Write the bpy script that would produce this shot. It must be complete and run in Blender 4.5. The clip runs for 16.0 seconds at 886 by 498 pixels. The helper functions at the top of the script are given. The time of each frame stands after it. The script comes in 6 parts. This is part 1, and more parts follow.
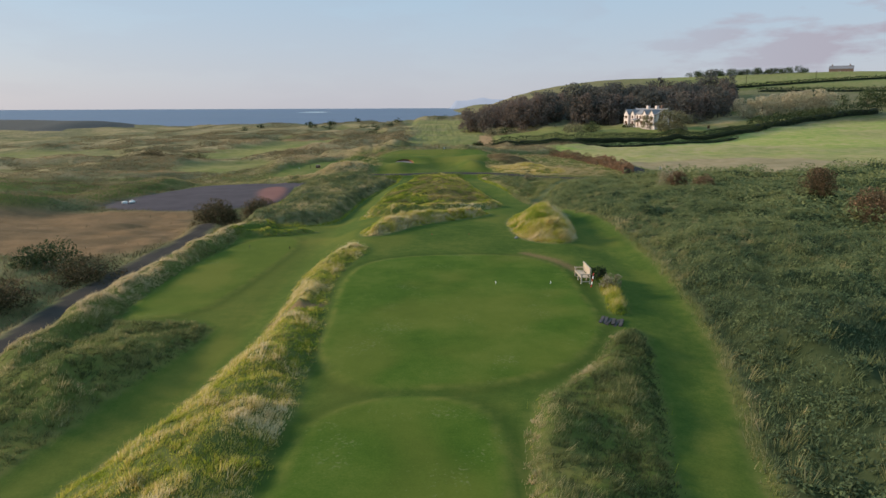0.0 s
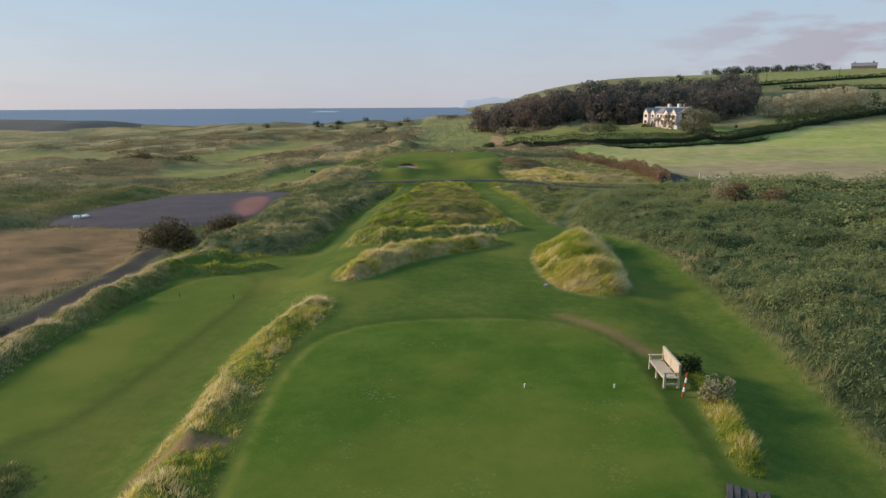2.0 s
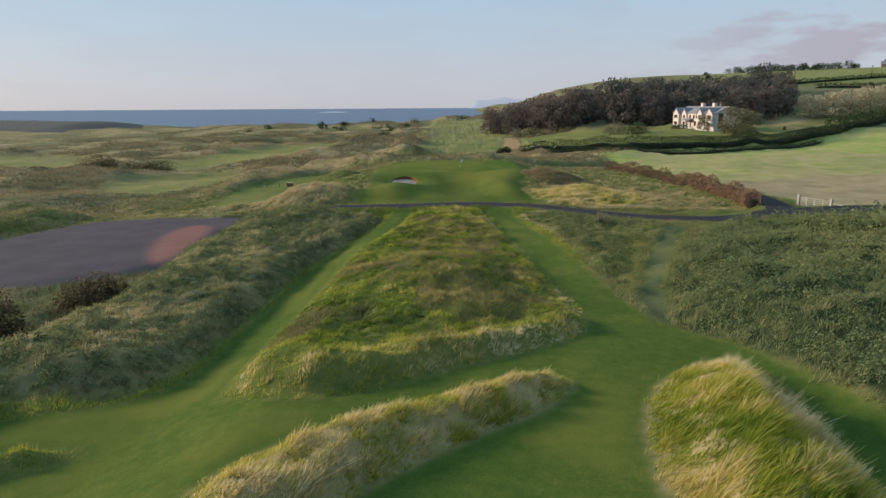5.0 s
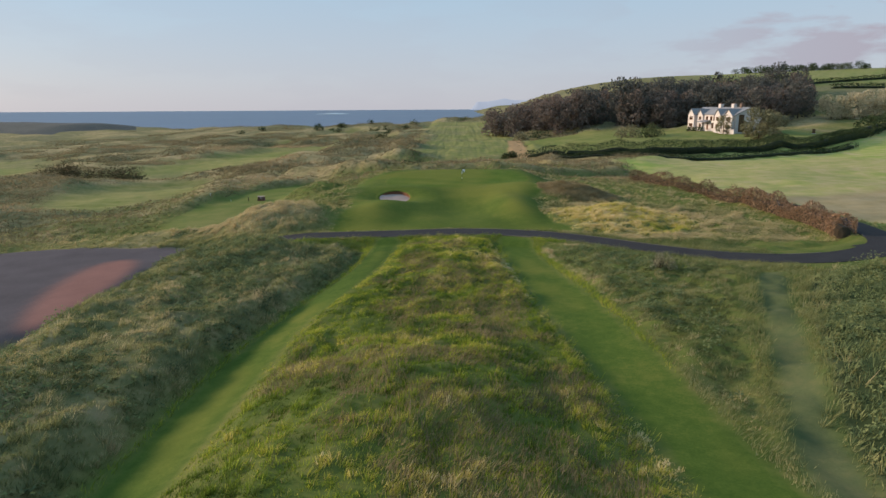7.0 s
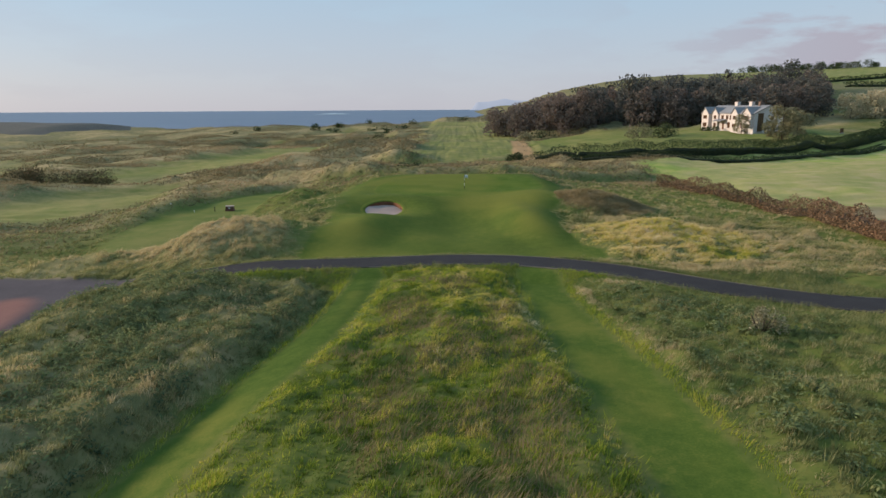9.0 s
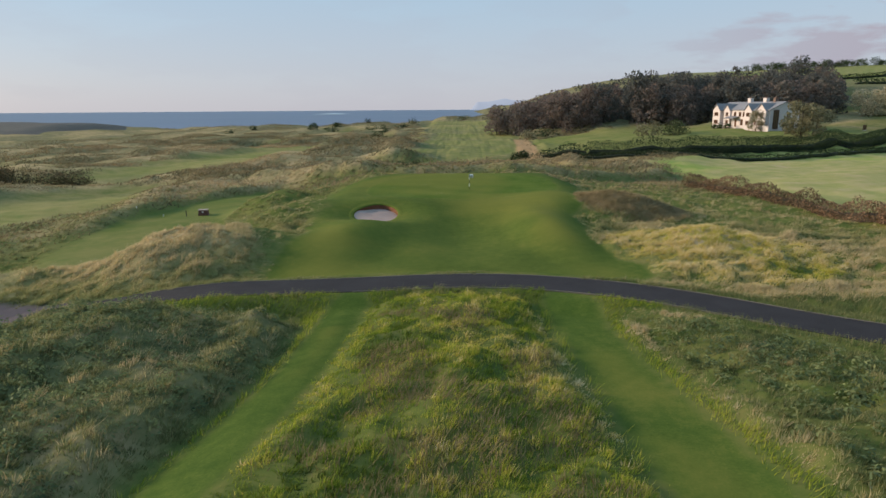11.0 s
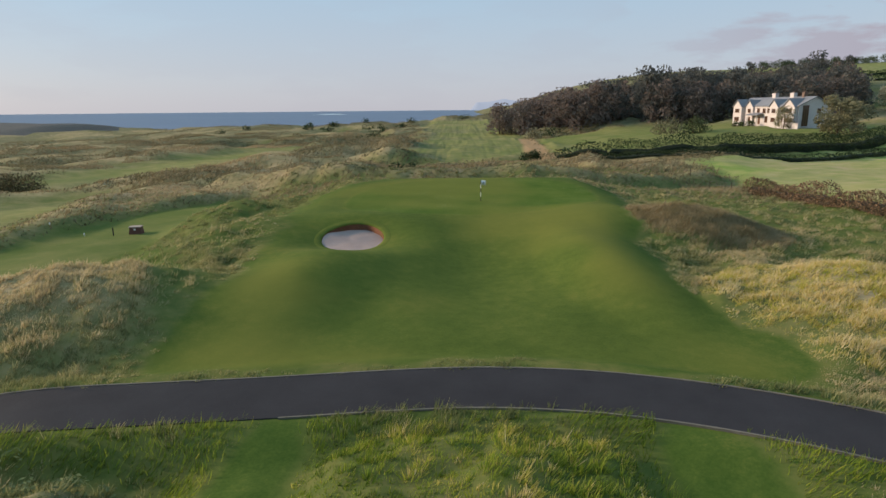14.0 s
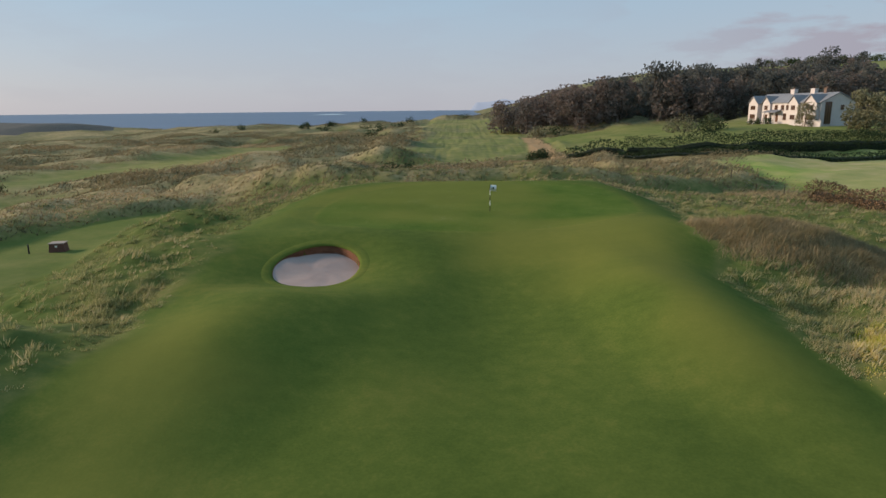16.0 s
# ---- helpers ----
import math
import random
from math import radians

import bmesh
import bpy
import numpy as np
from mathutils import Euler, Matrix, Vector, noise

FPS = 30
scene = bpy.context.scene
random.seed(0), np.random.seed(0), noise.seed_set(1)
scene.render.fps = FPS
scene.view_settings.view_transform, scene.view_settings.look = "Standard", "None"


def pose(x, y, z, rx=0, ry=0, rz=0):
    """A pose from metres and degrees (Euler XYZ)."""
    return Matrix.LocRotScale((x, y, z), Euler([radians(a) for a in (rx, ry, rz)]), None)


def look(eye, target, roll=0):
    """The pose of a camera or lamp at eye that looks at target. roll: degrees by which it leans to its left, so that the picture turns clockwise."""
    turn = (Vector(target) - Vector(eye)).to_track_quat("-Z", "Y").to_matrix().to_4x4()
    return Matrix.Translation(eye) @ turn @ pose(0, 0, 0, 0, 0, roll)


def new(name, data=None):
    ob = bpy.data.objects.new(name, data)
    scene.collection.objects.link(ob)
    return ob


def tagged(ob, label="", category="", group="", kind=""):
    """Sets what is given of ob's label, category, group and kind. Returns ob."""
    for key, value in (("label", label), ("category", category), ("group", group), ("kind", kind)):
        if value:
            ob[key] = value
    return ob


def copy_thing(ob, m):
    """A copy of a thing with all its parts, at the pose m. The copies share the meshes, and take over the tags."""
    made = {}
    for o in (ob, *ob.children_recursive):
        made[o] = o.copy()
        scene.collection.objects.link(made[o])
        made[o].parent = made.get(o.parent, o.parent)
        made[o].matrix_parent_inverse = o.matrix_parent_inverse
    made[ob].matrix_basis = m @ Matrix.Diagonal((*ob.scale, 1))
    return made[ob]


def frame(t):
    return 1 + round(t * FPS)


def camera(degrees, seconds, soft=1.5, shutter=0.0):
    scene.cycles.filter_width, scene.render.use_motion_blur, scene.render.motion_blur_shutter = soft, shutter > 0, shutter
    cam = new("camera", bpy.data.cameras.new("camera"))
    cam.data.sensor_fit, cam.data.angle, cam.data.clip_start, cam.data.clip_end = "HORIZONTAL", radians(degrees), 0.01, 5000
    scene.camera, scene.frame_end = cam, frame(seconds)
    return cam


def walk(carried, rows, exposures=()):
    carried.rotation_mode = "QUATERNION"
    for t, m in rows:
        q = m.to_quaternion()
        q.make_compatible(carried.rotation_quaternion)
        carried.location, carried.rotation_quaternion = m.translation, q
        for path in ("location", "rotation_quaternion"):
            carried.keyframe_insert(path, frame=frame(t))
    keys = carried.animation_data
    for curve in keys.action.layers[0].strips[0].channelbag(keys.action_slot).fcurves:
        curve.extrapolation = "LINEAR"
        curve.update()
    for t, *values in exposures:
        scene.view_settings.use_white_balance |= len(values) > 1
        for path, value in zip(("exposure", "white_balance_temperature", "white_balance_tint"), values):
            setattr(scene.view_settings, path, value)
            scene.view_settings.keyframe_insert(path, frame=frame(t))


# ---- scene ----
cam = camera(69.7, 16.0)
METRES, EYE, TILT, LEAN, TURN = 100.0, 8.9, -1.0, -1.15, 0.0
ROWS = [
    (0.0, 0.0, 0.0, 0.0, -0.29, -11.76, 1.38),
    (0.5, 0.001, 0.0312, 0.0003, -0.23, -11.77, 1.4),
    (1.0, 0.0031, 0.0646, 0.0003, -0.06, -11.79, 1.43),
    (1.5, 0.0044, 0.0998, 0.0002, 0.27, -11.8, 1.46),
    (2.0, 0.0056, 0.1364, -0.0003, 0.65, -11.8, 1.47),
    (2.5, 0.0065, 0.1748, -0.0002, 0.95, -11.8, 1.46),
    (3.0, 0.007, 0.2145, -0.0003, 1.21, -11.8, 1.48),
    (3.5, 0.0074, 0.2556, -0.0003, 1.42, -11.78, 1.49),
    (4.0, 0.0082, 0.2971, -0.0007, 1.52, -11.76, 1.49),
    (6.5, 0.0061, 0.5019, 0.0006, 1.57, -11.64, 1.48),
    (7.0, 0.0057, 0.538, 0.0002, 1.58, -11.6, 1.48),
    (7.5, 0.0053, 0.5713, -0.0007, 1.59, -11.59, 1.47),
    (8.0, 0.0046, 0.6031, -0.0018, 1.6, -11.58, 1.48),
    (8.5, 0.004, 0.6335, -0.0029, 1.59, -11.58, 1.49),
    (9.0, 0.0032, 0.6634, -0.0042, 1.59, -11.57, 1.49),
    (11.5, -0.0019, 0.7697, -0.0145, 1.57, -11.56, 1.6),
    (12.0, -0.0024, 0.7927, -0.0163, 1.57, -11.57, 1.65),
    (12.5, -0.0038, 0.8169, -0.0176, 1.55, -11.58, 1.65),
    (13.0, -0.0054, 0.8428, -0.0186, 1.53, -11.58, 1.66),
    (13.5, -0.0066, 0.87, -0.0199, 1.52, -11.54, 1.64),
    (14.0, -0.0081, 0.8974, -0.0209, 1.51, -11.51, 1.68),
    (14.5, -0.009, 0.9241, -0.0225, 1.48, -11.52, 1.67),
    (15.0, -0.009, 0.9498, -0.0243, 1.49, -11.51, 1.66),
    (15.5, -0.0094, 0.9742, -0.026, 1.49, -11.5, 1.7),
    (16.0, -0.0103, 0.9985, -0.0278, 1.49, -11.49, 1.72),
]
walk(cam, [(t, pose(0, 0, EYE, TILT, LEAN, TURN) @ pose(METRES * x, METRES * y, METRES * z, 90 + pitch, roll, yaw)) for t, x, y, z, yaw, pitch, roll in ROWS],
     exposures=((0.0, 0.2), (13.0, 0.2), (14.5, 0.16), (16.0, 0.03)))

# ---- world, sun ----
SUN_AZ, SUN_EL = radians(284), radians(18)      # compass-wise from +y: low sun from the left, a little ahead
sun_way = Vector((math.sin(SUN_AZ) * math.cos(SUN_EL), math.cos(SUN_AZ) * math.cos(SUN_EL), math.sin(SUN_EL)))
lamp = bpy.data.lights.new("sun", "SUN")
lamp.energy, lamp.angle, lamp.color = 4.5, radians(9.0), (1.0, 0.79, 0.58)
sun = new("sun", lamp)
sun.matrix_world = look(sun_way * 300, (0, 0, 0))

world = bpy.data.worlds.new("sky")
scene.world = world
world.use_nodes = True
wn, wl = world.node_tree.nodes, world.node_tree.links
wn.clear()
w_out, w_bg = wn.new("ShaderNodeOutputWorld"), wn.new("ShaderNodeBackground")
w_sky = wn.new("ShaderNodeTexSky")
w_sky.sky_type, w_sky.sun_disc = "NISHITA", False
w_sky.sun_elevation, w_sky.sun_rotation = SUN_EL, SUN_AZ
w_sky.air_density, w_sky.dust_density, w_sky.ozone_density, w_sky.altitude = 1.0, 1.2, 1.6, 20
w_tc, w_map, w_noise, w_ramp = (wn.new("ShaderNode" + k) for k in ("TexCoord", "Mapping", "TexNoise", "ValToRGB"))
w_map.inputs["Scale"].default_value = (1.6, 1.6, 6.5)
w_map.inputs["Location"].default_value = (0.24, 1.0, 1.1)
w_noise.inputs["Scale"].default_value, w_noise.inputs["Detail"].default_value = 2.6, 9
w_noise.inputs["Roughness"].default_value = 0.55
w_ramp.color_ramp.elements[0].position, w_ramp.color_ramp.elements[1].position = 0.48, 0.555
w_mix, w_veil, w_cl = wn.new("ShaderNodeMix"), wn.new("ShaderNodeMix"), wn.new("ShaderNodeMath")
for m_ in (w_mix, w_veil):
    m_.data_type = "RGBA"
w_cl.operation = "MULTIPLY"
w_cl.inputs[1].default_value = 1.0
SKY = 0.1005
w_bg.inputs["Strength"].default_value = SKY
w_veil.inputs["Factor"].default_value = 0.84                 # thin even haze over the whole sky
w_sep, w_grad = wn.new("ShaderNodeSeparateXYZ"), wn.new("ShaderNodeValToRGB")
w_grad.color_ramp.elements[0].position, w_grad.color_ramp.elements[0].color = 0.0, (0.53, 0.535, 0.60, 1)
w_grad.color_ramp.elements[1].position, w_grad.color_ramp.elements[1].color = 0.30, (0.30, 0.56, 0.76, 1)
w_gain = wn.new("ShaderNodeVectorMath")
w_gain.operation = "SCALE"
w_gain.inputs["Scale"].default_value = 9.6
wl.new(w_tc.outputs["Generated"], w_sep.inputs[0])
wl.new(w_sep.outputs["Z"], w_grad.inputs["Fac"])
wl.new(w_grad.outputs["Color"], w_gain.inputs[0])
wl.new(w_gain.outputs["Vector"], w_veil.inputs["B"])
w_mix.inputs["B"].default_value = (3.75, 3.6, 4.25, 1)         # mauve evening cloud
wl.new(w_tc.outputs["Generated"], w_map.inputs["Vector"])
wl.new(w_map.outputs["Vector"], w_noise.inputs["Vector"])
wl.new(w_noise.outputs["Fac"], w_ramp.inputs["Fac"])
wl.new(w_ramp.outputs["Color"], w_cl.inputs[0])
wl.new(w_sky.outputs["Color"], w_veil.inputs["A"])
wl.new(w_veil.outputs["Result"], w_mix.inputs["A"])
w_side, w_both = wn.new("ShaderNodeMapRange"), wn.new("ShaderNodeMath")      # the cloud thickens inland
w_side.interpolation_type = "SMOOTHSTEP"
w_side.inputs["From Min"].default_value, w_side.inputs["From Max"].default_value = 0.16, 0.56
w_side.inputs["To Min"].default_value, w_side.inputs["To Max"].default_value = 0.08, 1.0
w_both.operation = "MULTIPLY"
wl.new(w_sep.outputs["X"], w_side.inputs["Value"])
wl.new(w_side.outputs["Result"], w_both.inputs[0])
wl.new(w_cl.outputs["Value"], w_both.inputs[1])
wl.new(w_both.outputs["Value"], w_mix.inputs["Factor"])
wl.new(w_mix.outputs["Result"], w_bg.inputs["Color"])
wl.new(w_bg.outputs["Background"], w_out.inputs["Surface"])

# ---- plan arithmetic ----
rng = np.random.default_rng(7)


def ss(a, b, v):
    u = np.clip((v - a) / (b - a), 0, 1)
    return u * u * (3 - 2 * u)


def lattice(ix, iy, seed):
    h = (ix.astype(np.int64) * 374761393 + iy.astype(np.int64) * 668265263 + seed * 1442695041) & 0x7FFFFFFF
    h = ((h ^ (h >> 13)) * 1274126177) & 0x7FFFFFFF
    return ((h ^ (h >> 16)) & 0xFFFF) / 65535.0


def vnoise(x, y, size, seed=0):
    """Smooth noise from 0 to 1 with cells of that size in metres."""
    u, v = x / size + 1000, y / size + 1000
    iu, iv = np.floor(u), np.floor(v)
    fu, fv = u - iu, v - iv
    fu, fv = fu * fu * (3 - 2 * fu), fv * fv * (3 - 2 * fv)
    a, b = lattice(iu, iv, seed), lattice(iu + 1, iv, seed)
    c, d = lattice(iu, iv + 1, seed), lattice(iu + 1, iv + 1, seed)
    return (a * (1 - fu) + b * fu) * (1 - fv) + (c * (1 - fu) + d * fu) * fv


def fbm(x, y, size, seed=0, octaves=4):
    s, amp, tot = 0, 1.0, 0.0
    for i in range(octaves):
        s = s + amp * vnoise(x * math.cos(i) + y * math.sin(i), y * math.cos(i) - x * math.sin(i), size / 2 ** i, seed + i)
        tot, amp = tot + amp, amp * 0.5
    return s / tot


def rounded(poly, times=2):
    """The closed outline with its corners cut."""
    p = np.array(poly, float)
    for _ in range(times):
        q = np.roll(p, -1, axis=0)
        p = np.stack([p * 0.75 + q * 0.25, p * 0.25 + q * 0.75], 1).reshape(-1, 2)
    return p


def inside(poly, x, y):
    """Signed distance to the outline, positive inside."""
    best, odd = np.full(np.shape(x), 1e9), np.zeros(np.shape(x), bool)
    for (ax, ay), (bx, by) in zip(poly, np.roll(poly, -1, axis=0)):
        ex, ey = bx - ax, by - ay
        k = np.clip(((x - ax) * ex + (y - ay) * ey) / (ex * ex + ey * ey + 1e-9), 0, 1)
        best = np.minimum(best, (x - ax - k * ex) ** 2 + (y - ay - k * ey) ** 2)
        cross = ((ay > y) != (by > y)) & (x < ex * (y - ay) / (ey + 1e-12) + ax)
        odd ^= cross
    return np.where(odd, 1, -1) * np.sqrt(best)


def along(line, x, y):
    """Distance to an open line."""
    best = np.full(np.shape(x), 1e9)
    for (ax, ay), (bx, by) in zip(line[:-1], line[1:]):
        ex, ey = bx - ax, by - ay
        k = np.clip(((x - ax) * ex + (y - ay) * ey) / (ex * ex + ey * ey + 1e-9), 0, 1)
        best = np.minimum(best, (x - ax - k * ex) ** 2 + (y - ay - k * ey) ** 2)
    return np.sqrt(best)


def lump(x, y, cx, cy, rx, ry, turn=0.0):
    """1 at the centre, 0 at the rim of an oval."""
    c, s = math.cos(radians(turn)), math.sin(radians(turn))
    u, v = (x - cx) * c + (y - cy) * s, (y - cy) * c - (x - cx) * s
    return ss(1, 0, np.sqrt((u / rx) ** 2 + (v / ry) ** 2))


# outlines in plan, metres
LEFT_EDGE = [(-22, -30), (-16.0, 5), (-13.9, 14), (-12.9, 17.4), (-12.1, 20.8), (-11.4, 25.5), (-11.1, 28.6), (-11.4, 30), (-13, 30.6), (-16.4, 29.8), (-17.2, 36),
    (-17.2, 42.5), (-16.4, 47.8), (-16.8, 52), (-17.6, 55.1), (-14.5, 57.5), (-11.1, 58.6), (-9.7, 61), (-9.9, 67), (-9.9, 74), (-9.5, 80.5), (-8.4, 86),
    (-7.0, 92), (-6.3, 96), (-6.2, 104.2), (-4.2, 104.3), (-4.4, 98), (-4.7, 93), (-5.7, 87), (-6.8, 82.5), (-7.2, 76.5), (-7.4, 66), (-7.8, 58.5), (-6.5, 57), (-4.2, 56.6),
    (-2, 57.6), (1.8, 60.4), (5.7, 63.2), (6.7, 66), (6.4, 71), (5.8, 74.5), (5.2, 80), (4.5, 86.5), (3.8, 98)]
RIGHT_EDGE = [(3.6, 104.3), (6, 103.5), (6.0, 98), (7.3, 87.5), (7.8, 81.7), (8.6, 74.5), (9, 69), (9.9, 64.8), (11.8, 62.4), (12.9, 57.8), (13.7, 54), (13.8, 50),
    (13.5, 45), (13.2, 37), (12.0, 28), (10.9, 22.8), (9.7, 19), (8.6, 15.4), (6.9, 6), (4, -30)]
CORRIDOR = rounded(LEFT_EDGE + RIGHT_EDGE, 1)
SIDE_PATH = rounded([(9.6, 66), (9.8, 70), (11.1, 73), (12.8, 78), (14.8, 83), (18, 91), (20, 91), (16.6, 84), (14.4, 78.4), (12.9, 74.4), (11.4, 70), (10.2, 65)], 1)
BANK = rounded([(-5.0, -30), (-4.75, 14), (-4.65, 18), (-4.85, 22), (-5.1, 26), (-5.6, 30), (-6, 36), (-5, 41), (-4.9, 43.3), (-6.3, 45), (-8.1, 42), (-8.8, 38), (-8.4, 33), (-8.4, 28),
    (-9, 24.7), (-9.6, 20.8), (-10.3, 18), (-11, 15.8), (-13, 8), (-16, 0), (-22, -30)], 1)
RBANK = rounded([(1, 3), (2.1, 14), (2.6, 17.4), (3.2, 19.7), (4.4, 21), (6.1, 23.1), (7.1, 25.5), (8.2, 26.6), (9.0, 26.4), (8.4, 23.4), (7.3, 18.6), (6.3, 15.4), (4.3, 4), (1.5, -30), (-1, -30)], 1)
STRIP = rounded([(7.9, 28.2), (8.3, 31), (8.6, 33.6), (8.9, 35.3), (9.6, 34.6), (9.4, 31), (8.8, 28.2)], 1)
MOUND_A = rounded([(5.7, 46.6), (5.5, 50), (5.7, 54), (7.2, 58), (9.4, 60.3), (11, 60.2), (11.1, 56), (10.9, 52), (10.4, 48), (9.7, 44.8), (8.4, 43.8), (6.6, 44.6)])
MOUND_B = rounded([(-6.2, 48), (-6.2, 50.4), (-5.2, 52.7), (-2.7, 55), (0.5, 57.3), (3, 58.9), (4.8, 58.7), (4.1, 56.6), (0.6, 53.8), (-2.2, 50.8), (-3.4, 48.5), (-4.4, 47), (-5.5, 46.8)])
TONGUE = rounded([(-18, 52.2), (-15, 52.3), (-12.5, 53.1), (-10.4, 54.7), (-11.2, 55.5), (-14, 54.7), (-18, 54)], 1)
MOUND_D = rounded([(-7.7, 58), (-4.2, 56.4), (-2, 57.4), (1.8, 60.3), (5.7, 63), (6.7, 66), (6.2, 72), (5, 81), (4.3, 88), (3.6, 98), (3.2, 104), (-4.3, 104), (-4.5, 98), (-4.8, 93), (-5.8, 87), (-6.9, 82.5), (-7.3, 76.5), (-7.5, 66)], 1)
TEES = [rounded([(-4.2, 4), (-4.2, 14), (-4.3, 16.2), (-3.9, 18.2), (-2.6, 19.5), (-0.8, 19.8), (0.9, 19.4), (1.7, 18), (1.9, 16), (1.7, 14), (1.4, 4)], 1),
    rounded([(-4.8, 24), (-5.1, 29), (-5.4, 34.5), (-4.8, 38), (-3, 39.8), (0.8, 40.6), (4.7, 40.3), (6.6, 38.6), (7.5, 36.2), (7.3, 31), (7.3, 27.6), (6.6, 24.9), (4.6, 22.1), (2.4, 20.9), (0.4, 20.5), (-1.6, 20.3), (-3.2, 20.7), (-4.3, 22)], 1),
    rounded([(-16.8, 31), (-17, 40), (-16.2, 48), (-14.6, 51.8), (-12.8, 52.2), (-11.4, 51), (-11, 47), (-11.8, 38), (-12.8, 31.6)], 1)]
ROAD = np.array([(-19.5, 104.0), (-16, 104.2), (-12, 104.6), (-7, 105.2), (-2, 105.8), (0.5, 105.8), (3.5, 105.3), (7, 103.9), (10, 102.0), (14, 98.6), (18, 96.2), (22, 95.2), (26, 95.8), (30, 98.0), (32.6, 101), (33.6, 106), (34.0, 114), (33.2, 122)], float)
FORECOURT = np.array([(29.5, 97.6), (33, 99.3), (38, 100.6), (44, 101.6), (54, 102.5)], float)
APRON = rounded([(-10.2, 106.6), (-11.4, 109.5), (-11.2, 113.6), (-10.6, 116.4), (-10.6, 119), (-11.2, 124), (-12.2, 130), (-12.2, 137), (-10.4, 143.5), (-5, 148.6), (3, 150), (9.5, 147.5), (12.4, 141), (11.4, 134), (9.6, 127.5), (8.2, 121.5), (8.4, 117), (9.6, 112), (9.8, 108), (8.4, 105.6), (4, 107), (0, 107.6)], 1)
GREEN = rounded([(-8.5, 131), (-9.4, 137), (-7.6, 143), (-2.5, 147), (3.5, 147.6), (8.6, 145), (10, 138), (8, 131.5), (4, 130), (-1, 129.6), (-5, 129.8)])
FAR_TEE = rounded([(-27, 114.5), (-31, 119), (-33, 128), (-32.5, 140), (-30, 150), (-26, 156), (-22, 156), (-23, 146), (-22.6, 137), (-24.6, 127), (-25.6, 119)])
SHRUBS_L = rounded([(-18.5, 57.8), (-14.5, 58.2), (-11.1, 59.3), (-10.1, 62), (-10.2, 67), (-10.2, 74), (-9.8, 80.5), (-8.7, 86), (-7.3, 92), (-6.6, 96), (-6.7, 102), (-10, 102.6), (-16, 102.2), (-20.5, 101.5), (-22, 93), (-21, 84), (-19.5, 76), (-19, 70), (-20, 63)], 1)
YARD = rounded([(-24, 84), (-21.8, 88), (-22.4, 96), (-22.4, 100.6), (-18.6, 102.8), (-18.8, 105.4), (-25, 107), (-36, 108), (-41, 105), (-43.5, 97), (-45.5, 90), (-45.5, 84), (-40, 81), (-30, 80)], 1)
RED = rounded([(-23.2, 85.5), (-22.4, 89), (-23.2, 96), (-25, 103), (-27.8, 102.5), (-28, 97.5), (-26.4, 91.5), (-24.6, 87.5)])
TRACK = np.array([(-19.5, 6), (-20.5, 22), (-22.2, 32), (-23.3, 42), (-23.6, 52), (-23.6, 60), (-24.6, 66)], float)
SANDY = rounded([(-24.5, 58), (-26, 66), (-29, 76), (-30, 80), (-40, 81), (-52, 80), (-60, 70), (-52, 58), (-38, 52), (-28, 50)])
THICKET = rounded([(5, -30), (7.4, 8), (9.2, 15.6), (11.2, 22.4), (12.4, 28), (13.6, 37), (13.9, 45), (14.2, 50), (14.1, 54.4), (13, 58.4), (12, 62.8), (10.2, 65), (11.4, 69.4), (12.9, 73.8), (15, 78.6), (17.4, 83.6), (21, 90.5), (26, 92.6), (33, 93.5), (42, 94), (60, 90), (70, 60), (70, -30)], 1)
TRIANGLE = rounded([(9.4, 70.5), (9.1, 75), (8.2, 82), (7.8, 88), (6.5, 98), (6.4, 101.5), (9, 100.6), (12.5, 97.4), (17.2, 94), (17, 91), (14.2, 84), (12.2, 78.4), (10.5, 73.4)], 1)
FIELD_R = rounded([(31, 158), (30.5, 140), (33, 118), (40, 106), (46, 98), (62, 93), (140, 90), (420, 120), (420, 300), (230, 300), (120, 262), (78, 214), (50, 192), (30, 182)], 1)
FAIR = [rounded([(-14, 214), (16, 214), (20, 250), (24, 320), (30, 430), (20, 560), (-10, 600), (-34, 560), (-20, 430), (-12, 320)]),
    rounded([(-72, 168), (-52, 176), (-50, 220), (-42, 300), (-50, 330), (-76, 310), (-84, 250), (-82, 190)]),
    rounded([(-105, 165), (-98, 200), (-130, 262), (-190, 265), (-230, 220), (-190, 170)]),
    rounded([(-46, 128), (-40, 150), (-44, 176), (-60, 172), (-62, 140)])]
GARDEN = rounded([(18, 212), (30, 200), (54, 202), (82, 220), (118, 256), (110, 300), (86, 312), (62, 330), (28, 334), (22, 280)])
BUNKER = (-6.85, 125.1, 1.75, 2.3)      # centre and half-axes
FOOTPATH = np.array([(-10.5, 111.5), (-12.6, 115.5), (-15, 119), (-17.5, 122), (-22, 129), (-25, 136)], float)
SAND_TRACK = np.array([(14.6, 209), (16.6, 235), (19.5, 270), (22.5, 320)], float)
SEA = -15.0


